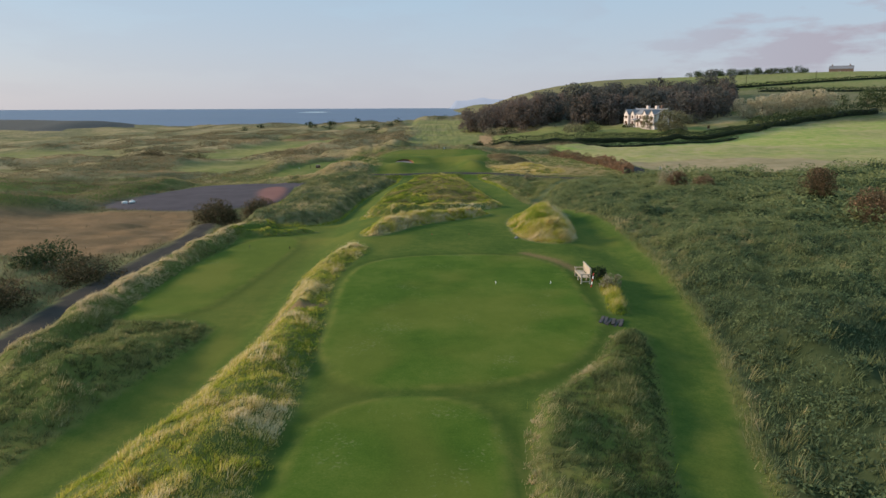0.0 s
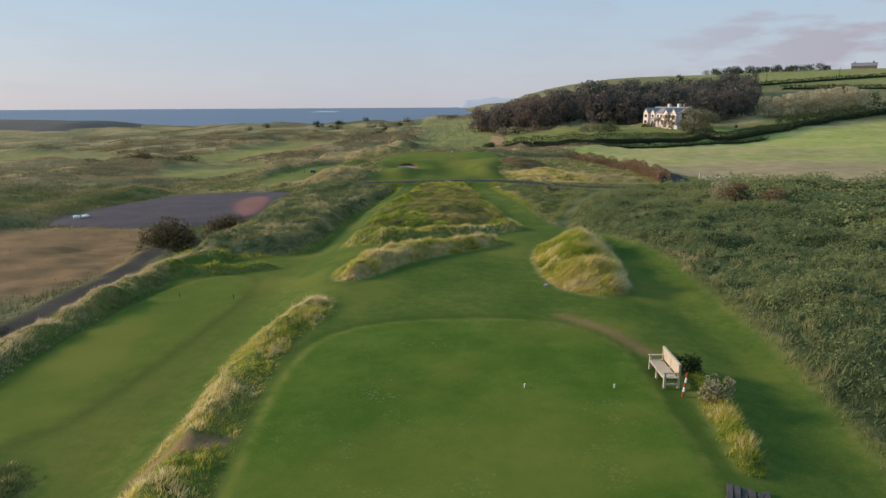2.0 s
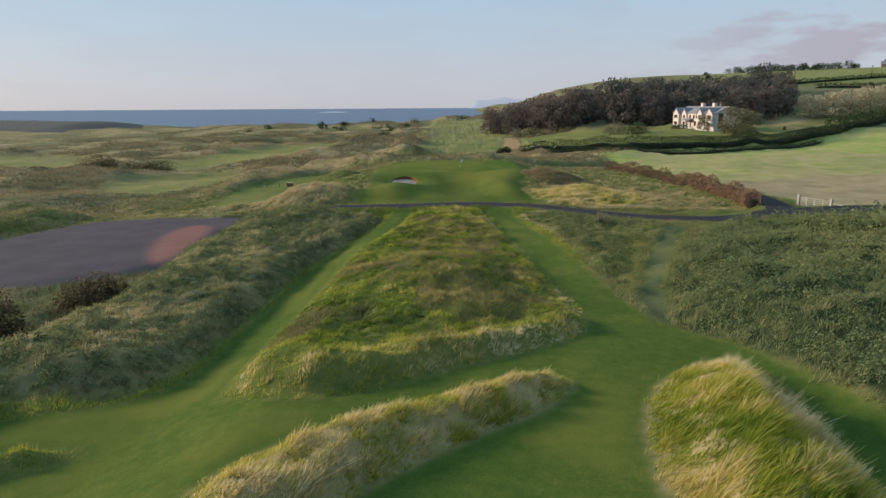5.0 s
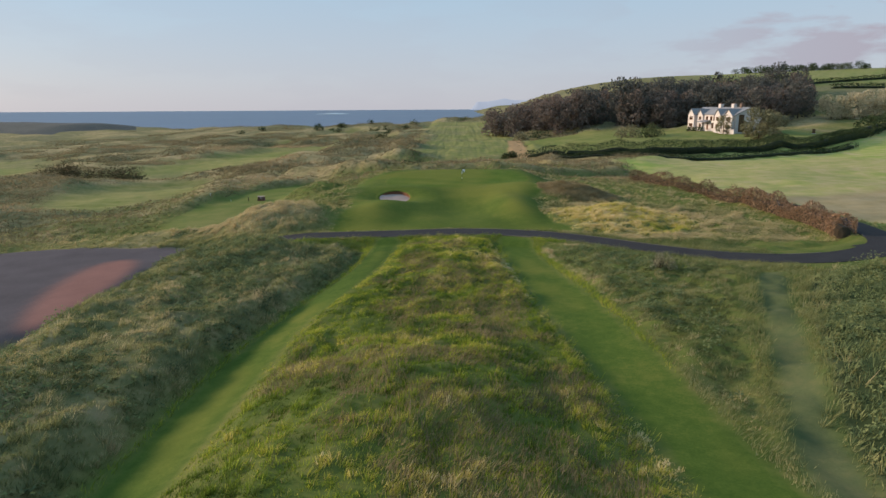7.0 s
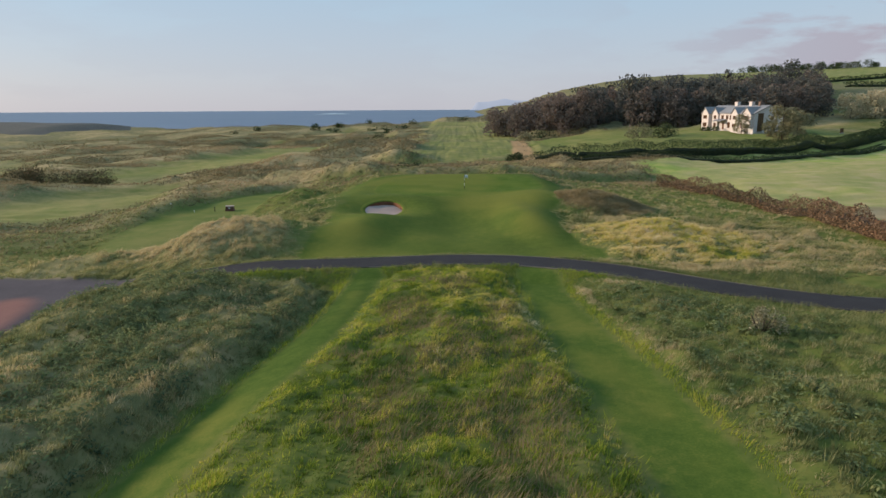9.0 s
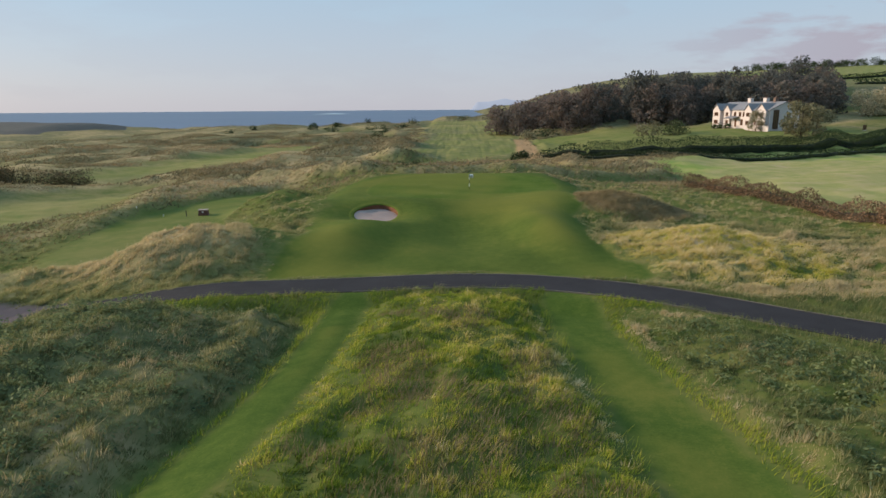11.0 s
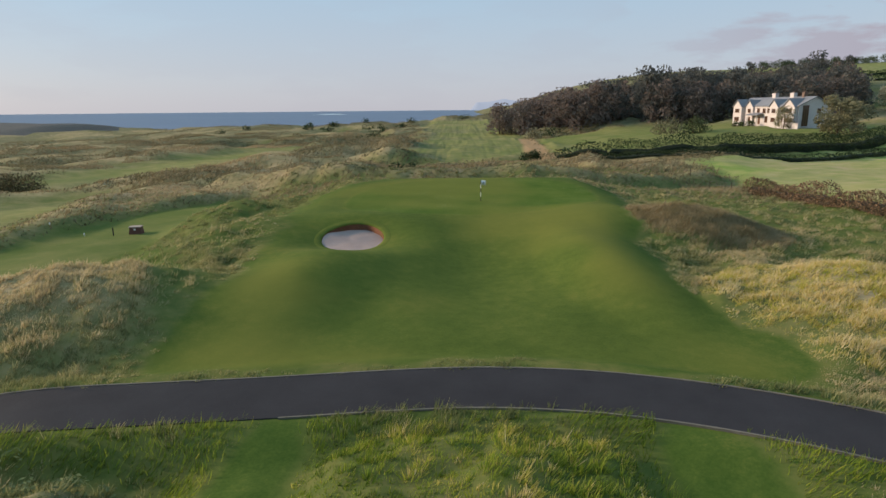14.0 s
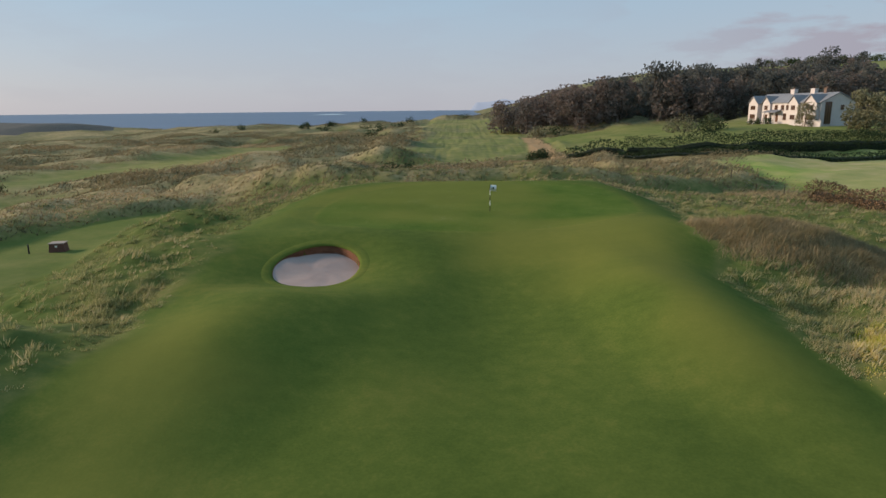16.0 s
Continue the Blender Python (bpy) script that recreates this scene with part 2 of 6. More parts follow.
def base(x, y):
    z = -0.70 - 1.10 * ss(48, 78, y) - 0.75 * ss(80, 104, y)
    left = ss(-5, -10, x) * (1 - ss(96, 112, y))
    z = z - 1.1 * left
    z = z - 1.6 * ss(-17.5, -24, x) * (1 - 0.5 * ss(80, 110, y)) - 0.9 * ss(-24, -50, x)
    z = z - 0.9 * ss(-12, -24, x) * ss(100, 120, y)
    brow = np.interp(y, [-30, 14, 20, 23, 26, 30, 40, 48], [0.5, 2.2, 3.3, 5.8, 7.5, 8.5, 8.6, 9.0])
    z = z - 0.5 * ss(-0.6, 5.2, x - brow) * (1 - ss(48, 66, y))
    z = z + 0.75 * ss(11, 15, x) * (1 - ss(70, 94, y)) + 0.4 * ss(6, 10, x) * ss(70, 80, y) * (1 - ss(97, 101, y))
    # rise to the green, fall behind it
    z = z + 1.15 * ss(109, 129, y) * ss(-16, -10, x) * ss(15, 9, x) * (1 - ss(147, 158, y)) + 0.35 * ss(134, 146, y) * ss(14, 7, x) * ss(-14, -8, x) * (1 - ss(147, 156, y))
    z = z - 2.7 * ss(148, 205, y) * (1 - ss(22, 60, x))
    z = z - 0.02 * np.maximum(-x - 40, 0) * ss(120, 300, y) * (x > -300) - 5.2 * (x <= -300) * ss(120, 300, y)
    # far country
    z = z - 1.0 * ss(230, 330, y) * (1 - ss(20, 60, x)) + 4.2 * ss(420, 850, y) * ss(-160, 20, x)
    z = z + 1.6 * ss(60, 200, x) * ss(130, 260, y)
    z = z + 12.5 * ss(45, 190, x) * ss(295, 440, y) + 5 * ss(110, 200, x) * ss(250, 340, y) + (15 * ss(0, 140, x) + 7 * ss(170, 430, x)) * ss(450, 690, y)
    z = z + 1.1 * lump(x, y, 92, 275, 42, 42) - 1.5 * ss(28, 56, x) * ss(165, 196, y) * (1 - ss(214, 258, y))
    coast = 640 + 0.5 * np.abs(x + 100) + np.maximum(x - 40, 0) * 2.5
    return z - 25 * ss(coast, coast + 130, y)


def zones(x, y):
    """What covers the ground at each place."""
    c = inside(CORRIDOR, x, y)
    holes = [inside(p, x, y) for p in (BANK, RBANK, STRIP, MOUND_A, MOUND_B, TONGUE, MOUND_D)]
    mown = np.minimum(c, -np.maximum.reduce(holes))
    ragged = 1.6 * (vnoise(x, y, 3.4, 301) - 0.5) + 0.8 * (vnoise(x, y, 1.2, 305) - 0.5)
    mown = np.maximum.reduce([mown, inside(APRON, x, y) + ragged, inside(FAR_TEE, x, y)])
    fine = np.maximum.reduce([inside(p, x, y) for p in TEES] + [inside(GREEN, x, y)])
    return mown, fine


def tussock(x, y):
    """Humps of old grass, a stride apart."""
    return np.maximum(vnoise(x, y, 0.85, 17), vnoise(x + 0.4, y, 0.65, 19)) - 0.55


def height(x, y):
    x, y = np.asarray(x, float), np.asarray(y, float)
    z = base(x, y)
    mown, fine = zones(x, y)
    rough = ss(0.1, -1.2, mown)
    z = z + 0.07 * ss(-0.35, 0.15, fine) * (y < 60)                     # tees stand a hand proud
    for poly, h, w in ((BANK, 0.75, 2.2), (RBANK, 0.28, 0.7), (STRIP, 0.35, 0.7), (MOUND_A, 1.0, 2.2), (MOUND_B, 0.6, 1.3), (TONGUE, 0.45, 0.8)):
        z = z + h * ss(0, w, inside(poly, x, y))
    d = inside(MOUND_D, x, y)
    ridge = np.array([(-7.2, 59.2), (-4.2, 58.4), (-1.5, 59.6), (2.5, 62.2), (5.4, 64.6)])
    z = z + ss(0, 1.2, d) * (0.22 + 1.30 * lump(x, y, -0.8, 72, 6.6, 10.5) + 0.42 * ss(1.9, 0.2, along(ridge, x, y)) + 0.25 * lump(x, y, -5, 59.6, 3, 2.5) + 0.45 * lump(x, y, -0.6, 96, 6, 11))
    z = z + 1.05 * ss(0, 2.0, inside(SHRUBS_L, x, y)) + 0.12 * ss(0.5, 4.5, inside(SHRUBS_L, x, y)) + 0.9 * lump(x, y, -15, 97, 8, 8)
    z = z + 1.0 * lump(x, y, -14.5, 24, 4.5, 9) + 0.7 * ss(1.7, 0.2, np.abs(along(np.array([(-18.3, 26), (-18.9, 36), (-18.3, 46), (-18.2, 53), (-16.4, 57.5)]), x, y)))
    # country round the green
    z = z + 1.9 * lump(x, y, -17, 113.5, 9.5, 8, 0) + 0.8 * lump(x, y, -27, 112, 7, 4, 15) + 1.1 * lump(x, y, -15, 126, 5, 8, -15) + 1.2 * lump(x, y, -19, 139, 6.5, 8, 30) + 1.0 * lump(x, y, -36, 146, 5, 18, 12)
    z = z + 1.1 * lump(x, y, 15.3, 114.5, 6.5, 8) + 1.4 * lump(x, y, 14.0, 128.0, 5, 5.5) - 0.5 * lump(x, y, 10.6, 121, 3.0, 9, 14)
    z = z + 0.45 * lump(x, y, 8.0, 129, 5.2, 8.5) + 0.15 * lump(x, y, -6.9, 129.4, 5, 3) - 0.75 * lump(x, y, 0.4, 121, 5.5, 11) + 0.75 * lump(x, y, -7.6, 116, 4.2, 9, -8) + 0.75 * lump(x, y, 6.2, 118, 3.4, 9, 8) - 0.75 * lump(x, y, -6.6, 124, 5, 5)
    z = z + 1.3 * ss(3.5, 0.5, along(np.array([(-28, 166), (-12, 158.5), (2, 156), (14, 156), (26, 162)]), x, y))
    z = z + 1.5 * ss(7.5, 0.8, along(np.array([(-70, 62), (-58, 74), (-52, 86), (-50, 96), (-48, 108)]), x, y)) + 0.8 * ss(3.5, 0.5, along(np.array([(-60, 52), (-38, 50), (-28, 44), (-27, 20)]), x, y))
    # roughness of the rough, growing to dunes far out
    near = ss(95, 15, np.hypot(x, np.maximum(y - 105, 0) * 0.9))
    z = z + rough * ((fbm(x, y, 3.2, 11) - 0.5) * 0.6 + (fbm(x, y, 1.5, 13, 2) - 0.5) * 0.42 + tussock(x, y) * 0.30 * ss(150, 110, y))
    flat = np.maximum.reduce([ss(-6, 8, inside(p, x, y)) for p in FAIR + [FIELD_R, GARDEN]] + [ss(9, 3, along(SAND_TRACK, x, y))])
    dune = (1 - near) * ss(700, 120, np.maximum(x, 0) * 3) * (1 - 0.72 * flat) * rough
    z = z + dune * ((fbm(x, y * 0.75, 44, 31) - 0.45) * 6.0 + (0.5 - np.abs(2 * fbm(x * 0.8, y, 24, 35, 2) - 1)) * 4.2 + (fbm(x, y, 16, 43, 3) - 0.5) * 3.0 + (fbm(x, y, 8, 41) - 0.5) * 1.8)
    z = z + flat * (fbm(x, y, 30, 21, 2) - 0.5) * 1.3
    z = z + ss(0, 4, inside(THICKET, x, y)) * ((fbm(x, y, 5, 51) - 0.25) * 1.7 + (fbm(x, y, 2.2, 53, 2) - 0.5) * 0.9)
    # yard, track and road lie level
    yard = ss(-2, 1.5, inside(YARD, x, y))
    z = z * (1 - yard) + (-4.0 + 0.012 * (x + 36)) * yard
    r = np.maximum(ss(3.4, 1.7, along(ROAD, x, y)), ss(4.5, 2.2, along(FORECOURT, x, y)))
    z = z * (1 - r) + (-2.0 - 0.32 * ss(12, -8, x) - 1.1 * ss(-11, -22, x)) * r
    tr = ss(2.4, 1.0, along(TRACK, x, y))
    z = z * (1 - tr) + (-2.9 - 0.4 * ss(30, 60, y)) * tr
    # the bunker's pit
    bx, by, ba, bb = BUNKER
    e = np.sqrt(((x - bx) / ba) ** 2 + ((y - by) / bb) ** 2)
    return np.where(e < 1.0, z - 1.0, z)


# ---- materials ----
def material(name, rough=0.9, metal=0.0):
    m = bpy.data.materials.new(name)
    m.use_nodes = True
    n, l = m.node_tree.nodes, m.node_tree.links
    b = n["Principled BSDF"]
    b.inputs["Roughness"].default_value, b.inputs["Metallic"].default_value = rough, metal
    b.inputs["Specular IOR Level"].default_value = 0.25
    return m, n, l, b


def noise_node(n, l, scale, detail=5, rough=0.6, vec=None):
    t = n.new("ShaderNodeTexNoise")
    t.inputs["Scale"].default_value, t.inputs["Detail"].default_value, t.inputs["Roughness"].default_value = scale, detail, rough
    if vec:
        l.new(vec, t.inputs["Vector"])
    return t.outputs["Fac"]


def ramp(n, l, fac, *stops):
    r = n.new("ShaderNodeValToRGB")
    e = r.color_ramp.elements
    while len(e) < len(stops):
        e.new(0.5)
    for s, (p, c) in zip(e, stops):
        s.position, s.color = p, (*c, 1)
    l.new(fac, r.inputs["Fac"])
    return r.outputs["Color"]


def mix(n, l, fac, a, b, mode="MIX"):
    k = n.new("ShaderNodeMix")
    k.data_type, k.blend_type = "RGBA", mode
    for s, v in (("Factor", fac), ("A", a), ("B", b)):
        if isinstance(v, (int, float)):
            k.inputs[s].default_value = v
        elif isinstance(v, tuple):
            k.inputs[s].default_value = (*v, 1)
        else:
            l.new(v, k.inputs[s])
    return k.outputs["Result"]


def bump(n, l, b, h, strength=0.4, dist=0.02):
    k = n.new("ShaderNodeBump")
    k.inputs["Strength"].default_value, k.inputs["Distance"].default_value = strength, dist
    l.new(h, k.inputs["Height"])
    l.new(k.outputs["Normal"], b.inputs["Normal"])


def plain(name, dark, light, scale=6.0, rough=0.85, metal=0.0, rel=0.3, dist=0.01):
    """A surface of one colour with grain and larger stains."""
    m, n, l, b = material(name, rough, metal)
    tc = n.new("ShaderNodeTexCoord").outputs["Object"]
    f = mix(n, l, 0.5, noise_node(n, l, scale, 6, 0.65, tc), noise_node(n, l, scale * 0.12, 3, 0.5, tc))
    l.new(ramp(n, l, f, (0.3, dark), (0.7, light)), b.inputs["Base Color"])
    bump(n, l, b, noise_node(n, l, scale * 3, 4, 0.6, tc), rel, dist)
    return m


def leafy(name, *stops, glow=0.3):
    """Blades and leaves: the colour follows each blade's own tint, some light comes through."""
    m, n, l, b = material(name, 0.6)
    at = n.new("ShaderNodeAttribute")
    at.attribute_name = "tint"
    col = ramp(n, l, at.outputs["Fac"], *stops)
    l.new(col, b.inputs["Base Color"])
    b.inputs["Specular IOR Level"].default_value = 0.06
    t, k = n.new("ShaderNodeBsdfTranslucent"), n.new("ShaderNodeMixShader")
    l.new(col, t.inputs["Color"])
    k.inputs["Fac"].default_value = glow
    l.new(b.outputs["BSDF"], k.inputs[1])
    l.new(t.outputs["BSDF"], k.inputs[2])
    l.new(k.outputs["Shader"], n["Material Output"].inputs["Surface"])
    return m


def ground_material():
    m, n, l, b = material("turf", 0.95)
    b.inputs["Specular IOR Level"].default_value = 0.04
    tc = n.new("ShaderNodeTexCoord").outputs["Object"]

    def zone(name):
        a = n.new("ShaderNodeAttribute")
        a.attribute_name = name
        return a.outputs["Fac"]
    big, mid, small, grain = (noise_node(n, l, s, d, 0.6, tc) for s, d in ((0.045, 4), (0.35, 5), (2.2, 5), (14.0, 4)))
    both = mix(n, l, 0.45, mid, small)
    rough_c = ramp(n, l, both, (0.28, (0.055, 0.078, 0.020)), (0.45, (0.095, 0.118, 0.030)), (0.60, (0.150, 0.145, 0.046)), (0.75, (0.20, 0.165, 0.07)))
    dry_c = ramp(n, l, both, (0.30, (0.13, 0.125, 0.055)), (0.45, (0.25, 0.205, 0.100)), (0.56, (0.35, 0.265, 0.145)), (0.68, (0.46, 0.35, 0.21)))
    mown_c = ramp(n, l, mix(n, l, 0.5, mix(n, l, 0.5, mid, noise_node(n, l, 0.11, 3, 0.55, tc)), mix(n, l, 0.5, grain, small)), (0.40, (0.046, 0.082, 0.015)), (0.51, (0.074, 0.110, 0.021)), (0.61, (0.124, 0.136, 0.030)))
    fine_c = ramp(n, l, mix(n, l, 0.45, mid, mix(n, l, 0.4, grain, small)), (0.38, (0.046, 0.092, 0.012)), (0.50, (0.068, 0.116, 0.016)), (0.62, (0.100, 0.138, 0.024)))
    field_c = ramp(n, l, mix(n, l, 0.6, big, mid), (0.38, (0.215, 0.285, 0.066)), (0.50, (0.31, 0.325, 0.095)), (0.62, (0.42, 0.35, 0.165)))
    bare_c = ramp(n, l, mix(n, l, 0.5, mid, grain), (0.3, (0.066, 0.056, 0.064)), (0.7, (0.118, 0.100, 0.110)))
    red_c = ramp(n, l, mix(n, l, 0.5, mid, grain), (0.3, (0.19, 0.092, 0.082)), (0.7, (0.28, 0.140, 0.122)))
    sandy_c = ramp(n, l, mix(n, l, 0.5, mid, grain), (0.35, (0.13, 0.088, 0.048)), (0.65, (0.27, 0.165, 0.088)))
    c = mix(n, l, zone("dry"), rough_c, dry_c)
    lush_c = ramp(n, l, both, (0.36, (0.085, 0.095, 0.050)), (0.5, (0.165, 0.155, 0.078)), (0.64, (0.265, 0.212, 0.125)))
    fair_c = ramp(n, l, mix(n, l, 0.5, big, mid), (0.40, (0.150, 0.175, 0.050)), (0.60, (0.26, 0.230, 0.090)))
    c = mix(n, l, zone("lush"), c, lush_c)
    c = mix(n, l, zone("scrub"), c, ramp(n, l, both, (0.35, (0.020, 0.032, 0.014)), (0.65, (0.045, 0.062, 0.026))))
    c = mix(n, l, zone("fair"), c, fair_c)
    c = mix(n, l, zone("field"), c, field_c)
    c = mix(n, l, zone("stubble"), c, ramp(n, l, mid, (0.3, (0.28, 0.20, 0.125)), (0.7, (0.38, 0.285, 0.185))))
    c = mix(n, l, zone("mown"), c, mown_c)
    c = mix(n, l, zone("collar"), c, (0.038, 0.068, 0.012))
    c = mix(n, l, zone("fine"), c, fine_c)
    # yellow of drier turf, and of sunlight put into the apron's shoulders
    c = mix(n, l, zone("dry_lit"), c, (0.172, 0.166, 0.035))
    worn = ramp(n, l, noise_node(n, l, 1.1, 3, 0.5, tc), (0.35, (0.02, 0.02, 0.02)), (0.65, (0.75, 0.75, 0.75)))
    c = mix(n, l, mix(n, l, 1.0, zone("edge"), worn, "MULTIPLY"), c, (0.20, 0.18, 0.045))
    divots = ramp(n, l, mix(n, l, 0.45, noise_node(n, l, 9.0, 2, 0.5, tc), noise_node(n, l, 0.5, 3, 0.5, tc)), (0.60, (0, 0, 0)), (0.68, (0.45, 0.45, 0.45)))
    c = mix(n, l, mix(n, l, 1.0, zone("fine"), divots, "MULTIPLY"), c, (0.20, 0.21, 0.09))
    c = mix(n, l, zone("sandy"), c, sandy_c)
    c = mix(n, l, zone("pale"), c, ramp(n, l, both, (0.3, (0.32, 0.195, 0.10)), (0.7, (0.43, 0.275, 0.145))))
    c = mix(n, l, zone("bare"), c, bare_c)
    c = mix(n, l, zone("red"), c, red_c)
    c = mix(n, l, zone("tarred"), c, ramp(n, l, mix(n, l, 0.5, mid, grain), (0.3, (0.030, 0.026, 0.029)), (0.7, (0.060, 0.052, 0.055))))
    l.new(c, b.inputs["Base Color"])
    bump(n, l, b, mix(n, l, zone("mown"), mix(n, l, 0.5, small, grain), mix(n, l, 0.9, grain, small)), 0.3, 0.04)
    return m


# ---- builders ----
def numpy_mesh(name, verts, faces, mat, tints=None, smooth=False):
    """A mesh from arrays; faces all of one size; tints: a number from 0 to 1 for each vertex."""
    verts, faces = np.asarray(verts, np.float32), np.asarray(faces, np.int32)
    me = bpy.data.meshes.new(name)
    k = faces.shape[1]
    me.vertices.add(len(verts))
    me.vertices.foreach_set("co", verts.ravel())
    me.loops.add(faces.size)
    me.loops.foreach_set("vertex_index", faces.ravel())
    me.polygons.add(len(faces))
    me.polygons.foreach_set("loop_start", np.arange(0, faces.size, k, dtype=np.int32))
    me.polygons.foreach_set("use_smooth", np.full(len(faces), smooth))
    if tints is not None:
        me.attributes.new("tint", "FLOAT", "POINT").data.foreach_set("value", np.asarray(tints, np.float32))
    me.update(calc_edges=True)
    me.materials.append(mat)
    return me


def bm_mesh(name, bm, mat, smooth=False):
    me = bpy.data.meshes.new(name)
    bmesh.ops.recalc_face_normals(bm, faces=bm.faces)
    bm.to_mesh(me)
    bm.free()
    me.polygons.foreach_set("use_smooth", np.full(len(me.polygons), smooth))
    me.materials.append(mat)
    return me


def part(name, bm, mat, parent, label="", smooth=False):
    ob = new(name, bm if isinstance(bm, bpy.types.Mesh) else bm_mesh(name, bm, mat, smooth))
    ob.parent = parent
    return tagged(ob, label)


def box(bm, x0, y0, z0, x1, y1, z1, bev=0.0, m=None):
    """A box between two corners, its edges rounded by bev."""
    g = bmesh.ops.create_cube(bm, size=1)["verts"]
    for v in g:
        v.co = Vector((x0 + (v.co.x + 0.5) * (x1 - x0), y0 + (v.co.y + 0.5) * (y1 - y0), z0 + (v.co.z + 0.5) * (z1 - z0)))
    if bev:
        es = list({e for v in g for e in v.link_edges})
        r = bmesh.ops.bevel(bm, geom=es, offset=bev, segments=2, affect="EDGES", profile=0.6)
        g = list({v for f in r["faces"] for v in f.verts} | {v for v in g if v.is_valid})
    if m:
        for v in g:
            v.co = m @ v.co
    return bm


def boxes(*dims, bev=0.0):
    bm = bmesh.new()
    for d in dims:
        box(bm, *d, bev=bev)
    return bm


def tube(bm, a, b, r0, r1, n=8):
    a, b = Vector(a), Vector(b)
    q = (b - a).to_track_quat("Z", "Y")
    rings = []
    for p, r in ((a, r0), (b, r1)):
        rings.append([bm.verts.new(p + q @ Vector((r * math.cos(2 * math.pi * i / n), r * math.sin(2 * math.pi * i / n), 0))) for i in range(n)])
    for i in range(n):
        bm.faces.new((rings[0][i], rings[0][(i + 1) % n], rings[1][(i + 1) % n], rings[1][i]))
    bm.faces.new(rings[0][::-1])
    bm.faces.new(rings[1])
    return bm


def prism(bm, outline, axis0, axis1, along_, depth):
    """An outline in the plane of two axes, pushed along a third."""
    a0, a1, al = Vector(axis0), Vector(axis1), Vector(along_)
    lo = [bm.verts.new(a0 * u + a1 * v) for u, v in outline]
    hi = [bm.verts.new(a0 * u + a1 * v + al * depth) for u, v in outline]
    k = len(outline)
    bm.faces.new(lo)
    bm.faces.new(hi[::-1])
    for i in range(k):
        bm.faces.new((lo[i], lo[(i + 1) % k], hi[(i + 1) % k], hi[i]))
    return bm


def thing(name, m, label, category, group="", kind=""):
    ob = new(name)
    ob.matrix_world = m
    return tagged(ob, label, category, group, kind)


# ---- ground ----
def axis(lo, hi, fine, step, grow):
    """Places along an axis: even between fine's ends, growing outwards."""
    mid = list(np.arange(fine[0], fine[1] + 1e-6, step))
    s, p, up = step, mid[-1], []
    while p < hi:
        s = min(s * grow, 60)
        p += s
        up.append(p)
    s, p, down = step, mid[0], []
    while p > lo:
        s = min(s * grow, 60)
        p -= s
        down.append(p)
    return np.array(down[::-1] + mid + up)


turf = ground_material()
gx = axis(-2600, 2600, (-21, 20), 0.28, 1.062)
gy = axis(-420, 3000, (10, 140), 0.30, 1.05)
gx = np.sort(np.concatenate([gx, np.arange(-9.2, -4.6, 0.3) + 0.14]))
gy = np.sort(np.concatenate([gy, np.arange(122.8, 128.6, 0.3) + 0.14]))
gx, gy = (a[np.concatenate([[True], np.diff(a) > 0.07])] for a in (gx, gy))
GX, GY = np.meshgrid(gx, gy)
X, Y = GX.ravel(), GY.ravel()
Z = height(X, Y)
nx, ny = len(gx), len(gy)
ii, jj = np.meshgrid(np.arange(nx - 1), np.arange(ny - 1))
a0 = (jj * nx + ii).ravel()
me = numpy_mesh("ground", np.stack([X, Y, Z], 1), np.stack([a0, a0 + 1, a0 + nx + 1, a0 + nx], 1), turf, smooth=True)
mown_d, fine_d = zones(X, Y)
fair_d = np.maximum.reduce([inside(p, X, Y) for p in FAIR])
jag = (fbm(X, Y, 6, 61) - 0.5) * 8 * ss(120, 240, Y)
crest = np.clip((Z - base(X, Y)) / 2.6, -1.5, 1.5) + 1.5 * (fbm(X, Y, 14, 73) - 0.5)
far = ss(96, 150, np.hypot(X * 1.6, Y))
far = np.maximum(far * ss(140, 162, Y), ss(-30, -42, X) * ss(106, 118, Y))
